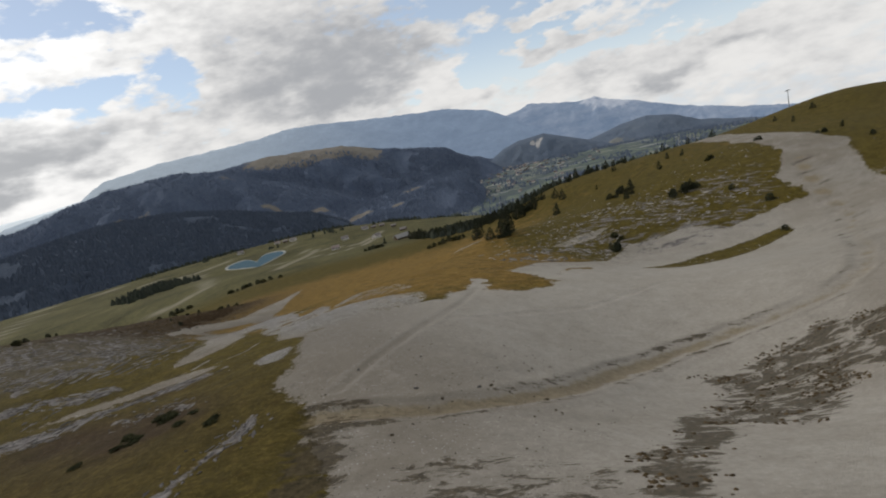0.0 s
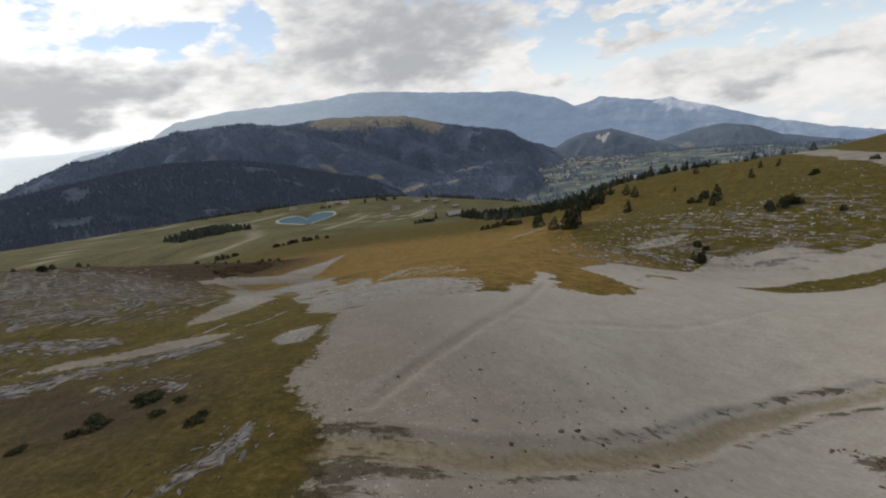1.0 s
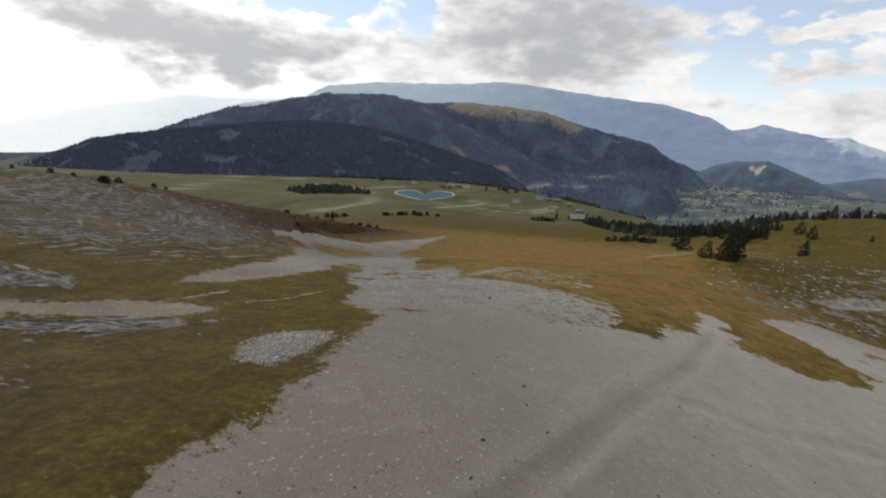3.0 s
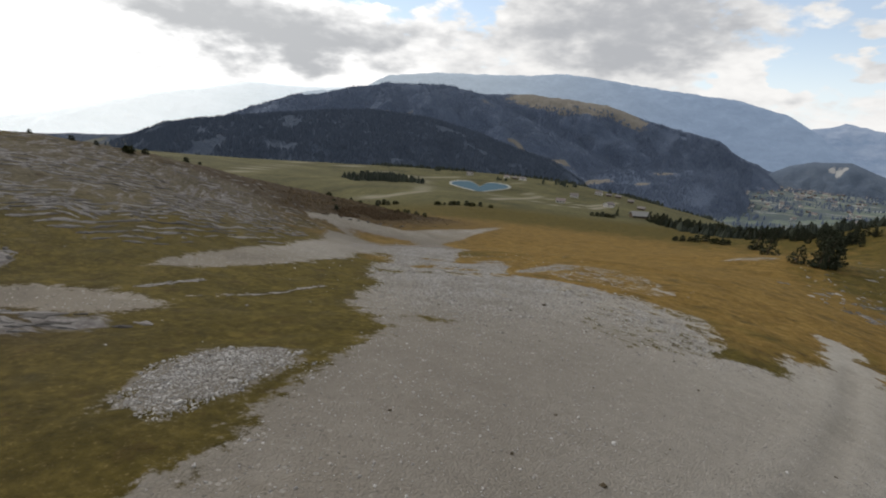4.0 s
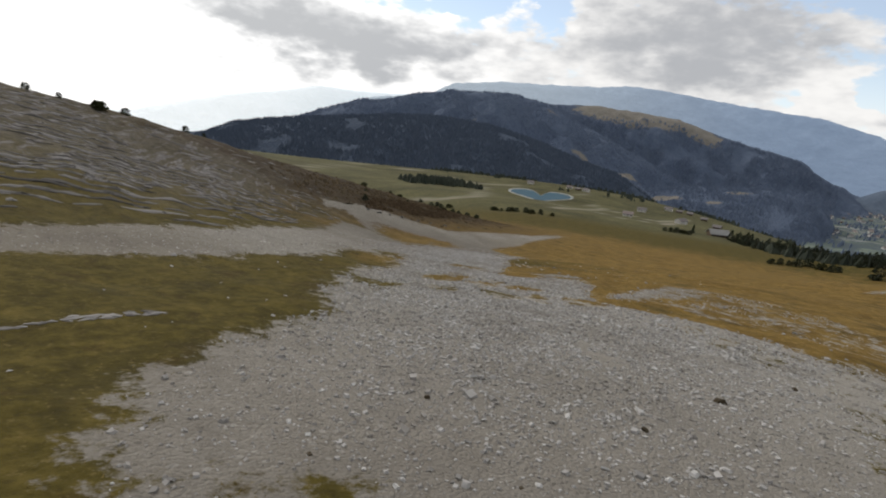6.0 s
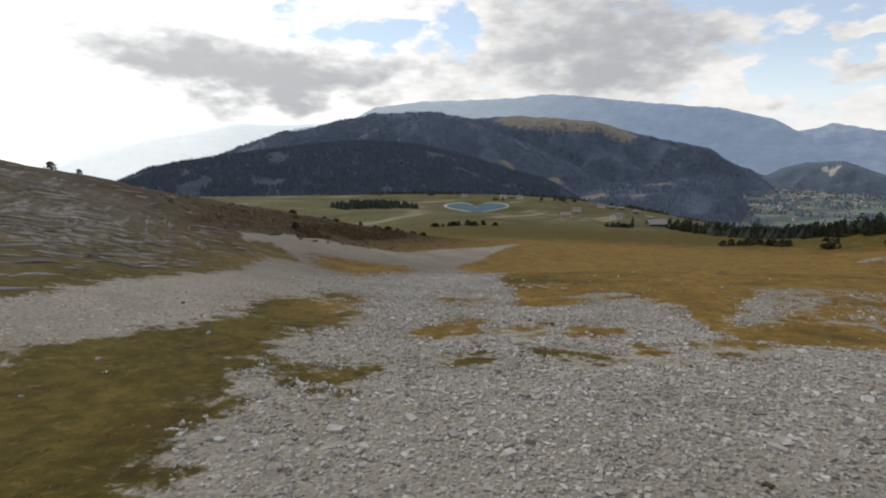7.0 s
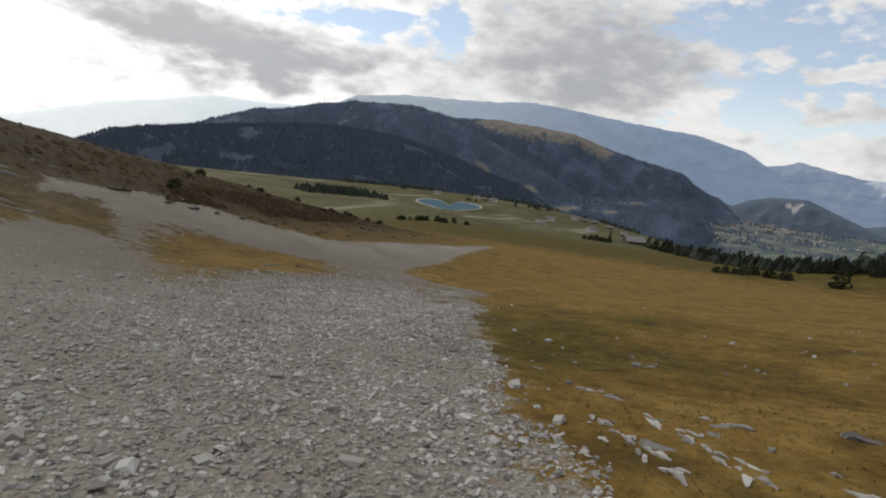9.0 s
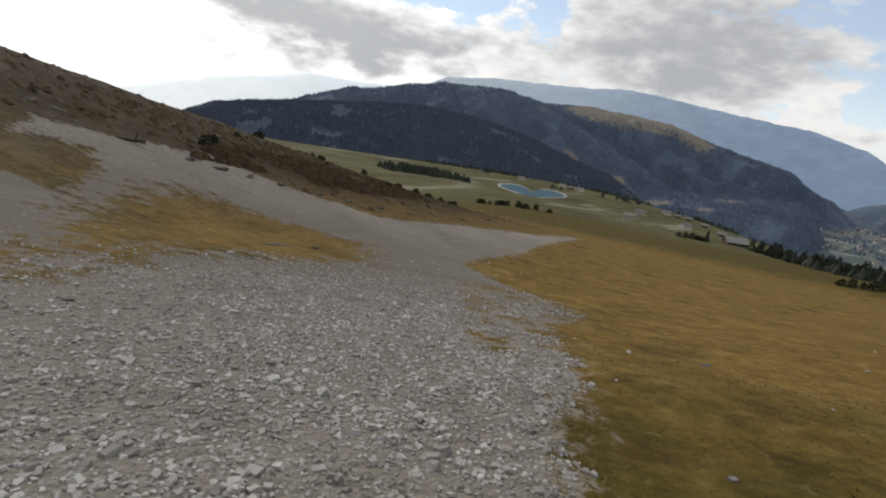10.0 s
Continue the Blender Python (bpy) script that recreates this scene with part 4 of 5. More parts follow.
def pond():
    base = tagged(new("pond"), "heart-shaped blue reservoir with a pale lined bank", "pond")
    base.location = (-219, 645, -100.3)
    n = 120
    rings = [(heart(n, g), z) for g, z in ((1.10, -0.2), (1.07, 0.8), (1.05, 0.9), (0.97, -0.2))]
    verts = [(x + 219, y - 645, z) for (xs, ys), z in rings for x, y in zip(xs, ys)]
    faces = [(r * n + i, r * n + (i + 1) % n, (r + 1) * n + (i + 1) % n, (r + 1) * n + i) for r in range(3) for i in range(n)]
    bank = new("bank", mesh_from("bank", verts, faces, LINER))
    xs, ys = heart(n, 1.0)
    water = new("water", mesh_from("water", [(x + 219, y - 645, 0.35) for x, y in zip(xs, ys)], [tuple(range(n))], WATER, False))
    for ob in (bank, water):
        ob.parent = base


pond()


# ---- trees ----


def ground_at(x, y):
    return float(ground_height(np.array([float(x)]), np.array([float(y)]))[0])


def conifer(tall, seed, spread=0.26, levels=15):
    """A spruce: tapered trunk, whorls of drooping sprays."""
    rng = random.Random(seed)
    base = new("conifer")
    bm = bmesh.new()
    bmesh.ops.create_cone(bm, cap_ends=True, segments=7, radius1=tall * 0.022, radius2=tall * 0.004, depth=tall * 0.96,
                          matrix=Matrix.Translation((0, 0, tall * 0.46)))
    part("trunk", bm, BARK, base)
    verts, faces = [], []
    for i in range(levels):
        f = i / (levels - 1)
        z = tall * (0.07 + 0.88 * f)
        reach = tall * spread * ((1 - f) ** 0.85 + 0.04) * rng.uniform(0.85, 1.12)
        count = max(4, int(10 - 5 * f))
        for j in range(count):
            a = 6.283 * (j + rng.random() * 0.8) / count + i * 0.7
            r = reach * rng.uniform(0.6, 1.18)
            w = r * rng.uniform(0.30, 0.46) + tall * 0.012
            droop = r * rng.uniform(0.2, 0.5)
            thick = tall * rng.uniform(0.022, 0.045)
            c, s = math.cos(a), math.sin(a)
            n = len(verts)
            for u, v, h in ((0.0, 0.0, thick), (0.55, w, -droop * 0.35), (1.0, rng.uniform(-0.2, 0.2) * w, -droop), (0.55, -w, -droop * 0.35), (0.5, 0.0, thick * 0.8 - droop * 0.1),
                            (0.45, 0.0, -thick - droop * 0.6)):
                verts.append((c * u * r - s * v, s * u * r + c * v, z + h))
            faces += [(n, n + 1, n + 4), (n + 1, n + 2, n + 4), (n + 2, n + 3, n + 4), (n + 3, n, n + 4),
                      (n + 1, n, n + 5), (n + 2, n + 1, n + 5), (n + 3, n + 2, n + 5), (n, n + 3, n + 5)]
    n = len(verts)
    for j in range(4):
        verts.append((tall * 0.014 * math.cos(j * 1.57), tall * 0.014 * math.sin(j * 1.57), tall * 0.92))
    verts.append((0, 0, tall * 1.02))
    faces += [(n + j, n + (j + 1) % 4, n + 4) for j in range(4)]
    crown = new("crown", mesh_from("crown", verts, faces, NEEDLES, False))
    crown.parent = base
    return base


def bush(wide, tall, seed, mat):
    """A low shrub: short stems and a ragged heap of leafy clumps."""
    rng = random.Random(seed)
    base = new("shrub")
    bm = bmesh.new()
    for j in range(5):
        a = j * 1.26
        m = Matrix.Translation((0.1 * wide * math.cos(a), 0.1 * wide * math.sin(a), tall * 0.22)) @ Matrix.Rotation(0.5, 4, (-math.sin(a), math.cos(a), 0))
        bmesh.ops.create_cone(bm, cap_ends=True, segments=5, radius1=0.04, radius2=0.02, depth=tall * 0.55, matrix=m)
    part("stems", bm, BARK, base)
    verts, faces = [], []
    for _ in range(110):
        a, q, h = rng.uniform(0, 6.283), math.sqrt(rng.random()), rng.random()
        lim = math.sqrt(max(0.05, 1 - (h * 0.95) ** 2))
        x, y, z = q * lim * wide * 0.5 * math.cos(a), q * lim * wide * 0.5 * math.sin(a), tall * (0.06 + 0.86 * h)
        r = wide * rng.uniform(0.06, 0.13)
        n = len(verts)
        for _ in range(6):
            v = Vector((rng.gauss(0, 1), rng.gauss(0, 1), rng.gauss(0.2, 0.9))).normalized() * r * rng.uniform(0.6, 1.3)
            verts.append((x + v.x, y + v.y, max(0.0, z + v.z)))
        faces += [(n, n + 1, n + 2), (n + 2, n + 3, n + 4), (n + 4, n + 5, n), (n + 1, n + 3, n + 5), (n, n + 2, n + 4), (n, n + 3, n + 5)]
    leaves = new("leaves", mesh_from("leaves", verts, faces, mat, False))
    leaves.parent = base
    return base


def pine(tall, seed, wide=0.42, lean=0.14):
    """A wind-bent mountain pine: leaning trunk and a broad ragged crown of needle clumps down to the ground."""
    rng = random.Random(seed)
    base = new("pine")
    bm = bmesh.new()
    m = Matrix.Rotation(lean, 4, "Y")
    bmesh.ops.create_cone(bm, cap_ends=True, segments=7, radius1=tall * 0.03, radius2=tall * 0.006, depth=tall * 0.9, matrix=m @ Matrix.Translation((0, 0, tall * 0.43)))
    part("trunk", bm, BARK, base)
    verts, faces = [], []
    lobes = [(rng.uniform(0, 6.283), rng.uniform(0.1, 0.85), rng.uniform(0.75, 1.2)) for _ in range(7)]
    for _ in range(230):
        a, h = rng.uniform(0, 6.283), rng.random() ** 1.25
        reach = wide * tall * 0.5 * ((1 - h) ** 0.75 + 0.05) * min(1.0, 0.55 + 3.0 * h)
        for la, lh, ls in lobes:
            d = abs((a - la + math.pi) % 6.283 - math.pi)
            if d < 0.7 and abs(h - lh) < 0.15:
                reach *= ls
        q = reach * math.sqrt(rng.uniform(0.25, 1.05))
        x, y, z = q * math.cos(a) + lean * tall * h * 1.05, q * math.sin(a), tall * (0.03 + 0.94 * h)
        r = tall * rng.uniform(0.035, 0.075) * (1.15 - 0.5 * h)
        n = len(verts)
        for _ in range(6):
            v = Vector((rng.gauss(0.15, 1), rng.gauss(0, 1), rng.gauss(0.25, 0.9))).normalized() * r * rng.uniform(0.6, 1.35)
            verts.append((x + v.x, y + v.y, max(0.0, z + v.z)))
        faces += [(n, n + 1, n + 2), (n + 2, n + 3, n + 4), (n + 4, n + 5, n), (n + 1, n + 3, n + 5), (n, n + 2, n + 4), (n, n + 3, n + 5)]
    crown = new("crown", mesh_from("crown", verts, faces, NEEDLES, False))
    crown.parent = base
    return base


PINES = [pine(6.0, 41, 0.80), pine(6.0, 42, 0.68, 0.2), pine(6.0, 43, 0.92, 0.12), pine(6.0, 44, 0.60, 0.18)]
for n, ob in enumerate(PINES):
    tagged(ob, "dark wind-bent mountain pine with a ragged crown", "tree", "pines on the slope")
    ob.location = (24 + 9 * n, 318 - 5 * n, 0)
    ob.location.z = ground_at(ob.location.x, ob.location.y) - 0.3
TREES = [conifer(6.0, 11, 0.30), conifer(6.0, 12, 0.26, 16), conifer(6.0, 13, 0.36, 13), conifer(6.0, 14, 0.30, 14), conifer(5.2, 15, 0.40, 12)]
BUSHES = [bush(2.0, 1.6, 31, NEEDLES), bush(2.4, 1.3, 32, SHRUB), bush(1.8, 1.5, 33, NEEDLES)]
for n, ob in enumerate(TREES + BUSHES):
    ob.location = (62 + 7 * n, 330, ground_at(62 + 7 * n, 330))
for ob in TREES:
    tagged(ob, "dark green spruce with drooping branches on the slope", "tree", "spruces on the slope")
for ob in BUSHES:
    tagged(ob, "low dark dwarf-pine shrub on the grass", "shrub", "shrubs on the slope")


def stand(kinds, x, y, size, rng, sink=0.12):
    ob = kinds[rng.randrange(len(kinds))]
    turn = rng.gauss(10, 35) if kinds is PINES else rng.uniform(0, 360)
    m = pose(x, y, ground_at(x, y) - sink * size, rng.uniform(-4, 4), rng.uniform(-4, 4), turn)
    made = copy_thing(ob, m)
    w = size * rng.uniform(0.85, 1.15)
    made.scale = (w, w, size)
    return made


KNOLL = [(16.3, 181, 4.2), (20, 179, 6.6), (21.8, 180.5, 7.4), (24.2, 186, 6.2), (22.4, 184, 5.4), (13, 196, 5.6), (19, 264, 7.5), (38, 260, 7.5), (40.5, 257, 7.0),
         (58.6, 261, 4.8), (59.4, 250, 5.0), (48.6, 220, 5.0), (47.6, 258, 2.6), (72, 238, 2.2), (67.4, 200.5, 3.2), (67.3, 190, 4.4), (71, 194, 4.6), (75, 205.5, 4.2), (71, 204, 3.4), (94, 221.6, 3.4), (75.8, 171, 3.0), (79.6, 171, 3.2), (82, 173, 3.6),
         (105.7, 240, 3.0), (110, 235, 3.2), (45, 140, 3.4), (44, 142, 2.2)]
HILLSIDE = [(89, 262, 3.6), (100, 276, 3.8), (114, 270, 2.8), (135, 280, 3.4), (163, 252, 2.6), (160, 235, 2.6), (179, 249, 3.2), (144, 187, 2.3), (122, 280, 4.2), (146, 276, 4.0), (92, 284, 4.6), (84, 288, 5.2), (78, 290, 5.6), (73, 286, 4.4)]
SHRUBS = [(77, 174, 2.0), (81, 173, 2.9), (84, 172, 2.0), (89, 161, 1.7), (104, 200, 2.0), (45, 140, 2.6), (49, 153, 1.7), (50, 150, 1.4), (91, 146, 1.9), (82, 127, 1.6), (135, 183, 1.6), (135, 163, 1.8),
          (72, 208, 2.4), (66, 203, 2.0), (126, 205, 1.6)]
LEFT = [(-87, 107, 2.4), (-88.5, 111, 1.6), (-92, 96, 0.9), (-91, 101, 1.2), (-90, 104, 1.1), (-92, 122, 1.5), (-93, 126, 1.0), (-90, 209, 2.4), (-86, 207, 2.1), (-82, 205, 1.9), (-88, 161, 1.7), (-88, 171, 1.3),
        (-84, 178, 1.5), (-72, 141, 1.4), (-73.5, 143, 1.1), (-77, 177, 1.3), (-80, 187, 1.4), (-79, 150, 0.9), (-76, 160, 1.0), (-82, 166, 1.1), (-74, 170, 0.9), (-78, 192, 1.2), (-72, 184, 0.9)]
rng = random.Random(5)
for x, y, h in KNOLL + HILLSIDE:
    stand(PINES, x, y, h / 6.0, rng)
for x, y, h in SHRUBS:
    stand(BUSHES, x, y, h / 1.5, rng)
    for _ in range(2 if y > 170 else 0):
        stand(BUSHES, x + rng.uniform(-1.8, 1.8), y + rng.uniform(-1.5, 1.5), h / 1.5 * rng.uniform(0.5, 0.9), rng)
for x, y, h in LEFT:
    stand(BUSHES, x, y, h / 2.3, rng)
for x, y, h in ((-27.7, 47, 1.0), (-28.8, 47.8, 0.8), (-29.4, 43, 0.7), (-33.4, 41.8, 0.55), (-21.8, 42.4, 0.7), (-30.6, 44.6, 0.6), (-25.6, 44, 0.5), (-24.6, 46.2, 0.45)):
    for _ in range(3):
        low = stand(BUSHES[1:2], x + rng.gauss(0, 0.6), y + rng.gauss(0, 0.5), h * rng.uniform(0.6, 0.95), rng, 0.1)
        low.scale.z *= 0.4
for n in range(26):                       # the row of dwarf pines on the rim above the meadow
    t = n / 25
    x = -178 + 74 * t + rng.uniform(-1.5, 1.5)
    if 0.18 < t < 0.50 or t > 0.86 and n % 2:
        continue
    stand(BUSHES, x, 340 + 6 * t + rng.uniform(-3, 3), rng.uniform(1.2, 2.0), rng)
for x, y, h in ((-50, 402, 3.4), (-53, 400, 3.0), (-47, 404, 3.2), (-44, 405, 2.6), (-56, 399, 2.4)):
    stand(BUSHES, x, y, h / 1.5, rng)
stand(TREES, -45, 440, 1.1, rng)
WOODLAND = [(-4, 352), (20, 312), (40, 290), (62, 304), (84, 306), (112, 316), (150, 320), (178, 330), (170, 372), (120, 400), (60, 440), (10, 440), (-20, 425)]
BELT = [(-27, 430), (-12, 376), (3, 362), (14, 325), (22, 307), (30, 289), (37, 273), (41, 262)]
wrng = np.random.default_rng(76)
wx, wy = wrng.uniform(-20, 180, 2600), wrng.uniform(290, 440, 2600)
deep = inside(wx, wy, WOODLAND)
wk_ = (deep > 0) & (wrng.uniform(0, 1, 2600) < 1.0 - deep / 45)
wx, wy = wx[wk_], wy[wk_]
conifer_stuff("pine_belt", "dense dark pine belt along the plateau's edge", np.stack([wx, wy, ground_height(wx, wy) - 0.3], -1), wrng.uniform(2.2, 5.2, len(wx)), COPSE, 75, 0.42)
for n in range(150):                      # its thick front
    f = rng.random() * (len(BELT) - 1.001)
    i = int(f)
    (ax, ay), (cx, cy) = BELT[i], BELT[i + 1]
    back = abs(rng.gauss(0, 9))
    stand(PINES, ax + (cx - ax) * (f - i) + 0.9 * back + rng.uniform(-1.5, 1.5), ay + (cy - ay) * (f - i) + 0.43 * back, rng.uniform(0.55, 1.0) * (1.25 - 0.08 * i), rng)
for n in range(30):
    x = 56 + 60 * n / 29
    stand(PINES, x + rng.uniform(-3, 3), 306 - 14 * math.sin(math.pi * n / 29) + rng.uniform(-5, 5), rng.uniform(0.28, 0.62), rng)
for x, y, h in ((-6.6, 282, 2.6), (-4, 284, 2.9), (-1.5, 285, 2.4), (1, 285, 3.4), (4.4, 289, 3.6), (7.5, 283, 3.2), (10, 278, 3.0), (12, 280, 2.4)):
    stand(BUSHES, x, y, h / 1.7, rng)

# the dark copse beside the pond
crng = np.random.default_rng(77)
cr, ca = np.sqrt(crng.uniform(0, 1, 420)), crng.uniform(0, 6.283, 420)
lobe = 1 + 0.25 * np.sin(3 * ca + 1) + 0.18 * np.sin(7 * ca)
along_ray = 76 * cr * lobe * np.sin(ca)
cx = -305 - 0.28 * along_ray + 30 * cr * lobe * np.cos(ca)
cy = 572 + along_ray + 0.2 * 30 * cr * np.cos(ca)
conifer_stuff("copse", "dark copse of low pines beside the pond", np.stack([cx, cy, height(cx, cy) - 0.3], -1), crng.uniform(3, 8.5, 420), COPSE, 78, 0.4)
ha, hr = np.radians(crng.uniform(-4, 40, 2600)), crng.uniform(780, 960, 2600)
hx, hy = -10 - hr * np.sin(ha), 54 + hr * np.cos(ha)
hk = fbm(hx / 60, hy / 45, 4, 91) > 0.60 - 0.10 * np.clip((hr - 880) / 60, -1, 1) - 0.09 * (ha < 0.2)
conifer_stuff("hedge_trees", "scattered dark trees along the far meadow edge", np.stack([hx, hy, height(hx, hy) - 0.3], -1)[hk], crng.uniform(3, 7, int(hk.sum())), COPSE, 79, 0.45)
vx, vy = crng.uniform(-150, 1500, 9000), crng.uniform(1200, 3300, 9000)
vz = height(vx, vy)
vk = (fbm(vx / 130, vy / 90, 5, 92) > 0.53) & (vz < -120)
conifer_stuff("valley_trees", "hedges and groves in the hazy valley", np.stack([vx, vy, vz - 0.5], -1)[vk], crng.uniform(8, 16, int(vk.sum())), HAZED_WOOD_MID, 80)


# brown scrub on the shoulder above the branch of the run
bx, by = crng.normal(-76, 5.0, 2600), crng.normal(162, 19, 2600)
bk = (cover(bx, by) < -1.0) & (bx > -96) & (bx < -62) & (by > 126)
bx, by = bx[bk], by[bk]
conifer_stuff("heath_scrub", "dense low brown heath scrub on the shoulder", np.stack([bx, by, ground_height(bx, by) - 0.1], -1), crng.uniform(0.12, 0.34, len(bx)), BROWN, 81, 1.5)


BANK = [(-68.7, 137), (-68.2, 146), (-67, 156), (-67.8, 166), (-73, 178), (-77, 176), (-76, 160), (-75, 148), (-71.5, 140)]
ox, oy = crng.uniform(-78, -66, 7000), crng.uniform(136, 179, 7000)
om = (inside(ox, oy, BANK) > 0.1) & (fbm(ox / 2.5, oy / 2.5, 3, 93) > 0.40)
ox, oy = ox[om], oy[om]
conifer_stuff("bank_scrub", "dense dark reddish-brown scrub on the bank beside the gravel", np.stack([ox, oy, ground_height(ox, oy) - 0.08], -1), crng.uniform(0.14, 0.48, len(ox)), BANK_BROWN, 83, 1.0)


# ---- buildings ----


def house(name, long, wide, wall_h, roof_h, wall_mat, roof_mat, windows):
    base = new(name)
    a, b = long / 2, wide / 2
    bm = bmesh.new()
    pts = [(-a, -b, -1.5), (a, -b, -1.5), (a, b, -1.5), (-a, b, -1.5), (-a, -b, wall_h), (a, -b, wall_h), (a, b, wall_h), (-a, b, wall_h), (-a, 0, wall_h + roof_h * 0.94), (a, 0, wall_h + roof_h * 0.94)]
    v = [bm.verts.new(p) for p in pts]
    for f in ((0, 1, 5, 4), (2, 3, 7, 6), (0, 4, 8, 7, 3), (1, 2, 6, 9, 5), (3, 2, 1, 0)):
        bm.faces.new([v[i] for i in f])
    wall = part("wall", bm, wall_mat, base)
    bm = bmesh.new()
    o, e = long / 2 + 0.7, wide / 2 + 0.8
    low = wall_h - 0.8 * roof_h / (wide / 2)
    top = wall_h + roof_h
    prof = [(-e, low), (0, top), (e, low), (e, low - 0.3), (0, top - 0.3), (-e, low - 0.3)]
    ring = [[bm.verts.new((x, y, z)) for y, z in prof] for x in (-o, o)]
    for i in range(6):
        bm.faces.new((ring[0][i], ring[0][(i + 1) % 6], ring[1][(i + 1) % 6], ring[1][i]))
    bm.faces.new(ring[0])
    bm.faces.new(ring[1][::-1])
    bmesh.ops.recalc_face_normals(bm, faces=bm.faces)
    part("roof", bm, roof_mat, base)
    for i in range(windows):
        for side in (-1, 1):
            bm = bmesh.new()
            bmesh.ops.create_cube(bm, size=1.0, matrix=Matrix.Translation((-a + long * (i + 0.5) / windows, side * (b + 0.02), wall_h * 0.55)) @ Matrix.Diagonal((1.1, 0.1, 1.3, 1)))
            part("window", bm, GLASS_DARK, wall)
    return base


chalet = tagged(house("chalet", 11, 7.5, 2.6, 2.2, TIMBER, simple("pale_sheet_roof", (0.15, 0.145, 0.135), (0.25, 0.24, 0.22), 0.8, 0.5), 4),
                "low timber chalet with a broad pale roof", "building")
chalet.matrix_basis = pose(-31, 452, float(height(-31, 452)), 0, 0, 25)
HOUSES = [house("house", 11, 8, 4.5, 2.8, PLASTER, TILE_RED, 3), house("house", 13, 9, 5.5, 3.0, PLASTER, ROOFING, 3), house("house", 10, 9, 4.0, 2.6, TIMBER, ROOFING, 2)]
for n, (ob, (x, y, turn)) in enumerate(zip(HOUSES, ((-103, 535, 10), (-67, 588, 60), (-235, 845, 5)))):
    ob.matrix_basis = pose(x, y, float(height(x, y)), 0, 0, turn)
    ob.scale = (0.7, 0.7, 0.6)
    tagged(ob, ("small plastered house with a red tiled roof", "plastered farmhouse with a brown roof", "dark timber barn with a brown roof")[n], "building", "houses of the valley")
for x, y in ((-249, 850), (-222, 842), (-300, 826), (-92, 800), (-80, 806), (-104, 794), (-60, 760), (-118, 690), (-40, 640)):
    copy_thing(HOUSES[rng.randrange(3)], pose(x, y, float(height(x, y)), 0, 0, rng.uniform(-20, 20)))
made = 0
while made < 170:                         # the town on the valley floor
    az, dist = rng.gauss(-9.5, 4.2), rng.uniform(1750, 3150)
    if not -24 < az < 1.5 or rng.random() > 0.35 + 0.65 * math.exp(-((az + 9.0) / 3.5) ** 2 - ((dist - 2750) / 330) ** 2):
        continue
    p = bearing(az) * dist
    x, y = p.x + OX, p.y + OY
    z = float(height(x, y))
    if z > -225:
        continue
    copy_thing(HOUSES[rng.randrange(3)], pose(x, y, z, 0, 0, rng.uniform(0, 180))).scale = (1.1, 1.1, 1.0)
    made += 1


# ---- ski lift ----


def tee_pylon(tall, arm):
    base = new("lift_pylon")
    bm = bmesh.new()
    bmesh.ops.create_cone(bm, cap_ends=True, segments=10, radius1=0.28, radius2=0.17, depth=tall + 1, matrix=Matrix.Translation((0, 0, tall / 2 - 0.5)))
    part("mast", bm, STEEL, base)
    bm = bmesh.new()
    bmesh.ops.create_cube(bm, size=1.0, matrix=Matrix.Translation((0, 0, tall)) @ Matrix.Diagonal((arm, 0.28, 0.26, 1)))
    cross = part("crossarm", bm, STEEL, base)
    for side in (-1, 1):
        bm = bmesh.new()
        for k in (-0.5, 0.0, 0.5):
            bmesh.ops.create_cone(bm, cap_ends=True, segments=12, radius1=0.2, radius2=0.2, depth=0.1,
                                  matrix=Matrix.Translation((side * arm * 0.46, k, tall - 0.3)) @ Matrix.Rotation(math.pi / 2, 4, "Y"))
        bmesh.ops.create_cube(bm, size=1.0, matrix=Matrix.Translation((side * arm * 0.46, 0, tall - 0.16)) @ Matrix.Diagonal((0.12, 1.5, 0.1, 1)))
        part("sheave_train", bm, STEEL, cross)
    return base


pylon = tagged(tee_pylon(8.6, 4.4), "grey steel ski-lift pylon with a crossarm", "pylon", "lift pylons")
pylon.matrix_basis = pose(190, 281, ground_at(190, 281), 0, 0, 40)
copy_thing(pylon, pose(43, 352, ground_at(43, 352), 0, 0, 70))
copy_thing(pylon, pose(150, 322, ground_at(150, 322), 0, 0, 40))


# ---- rocks, stones and turf ----


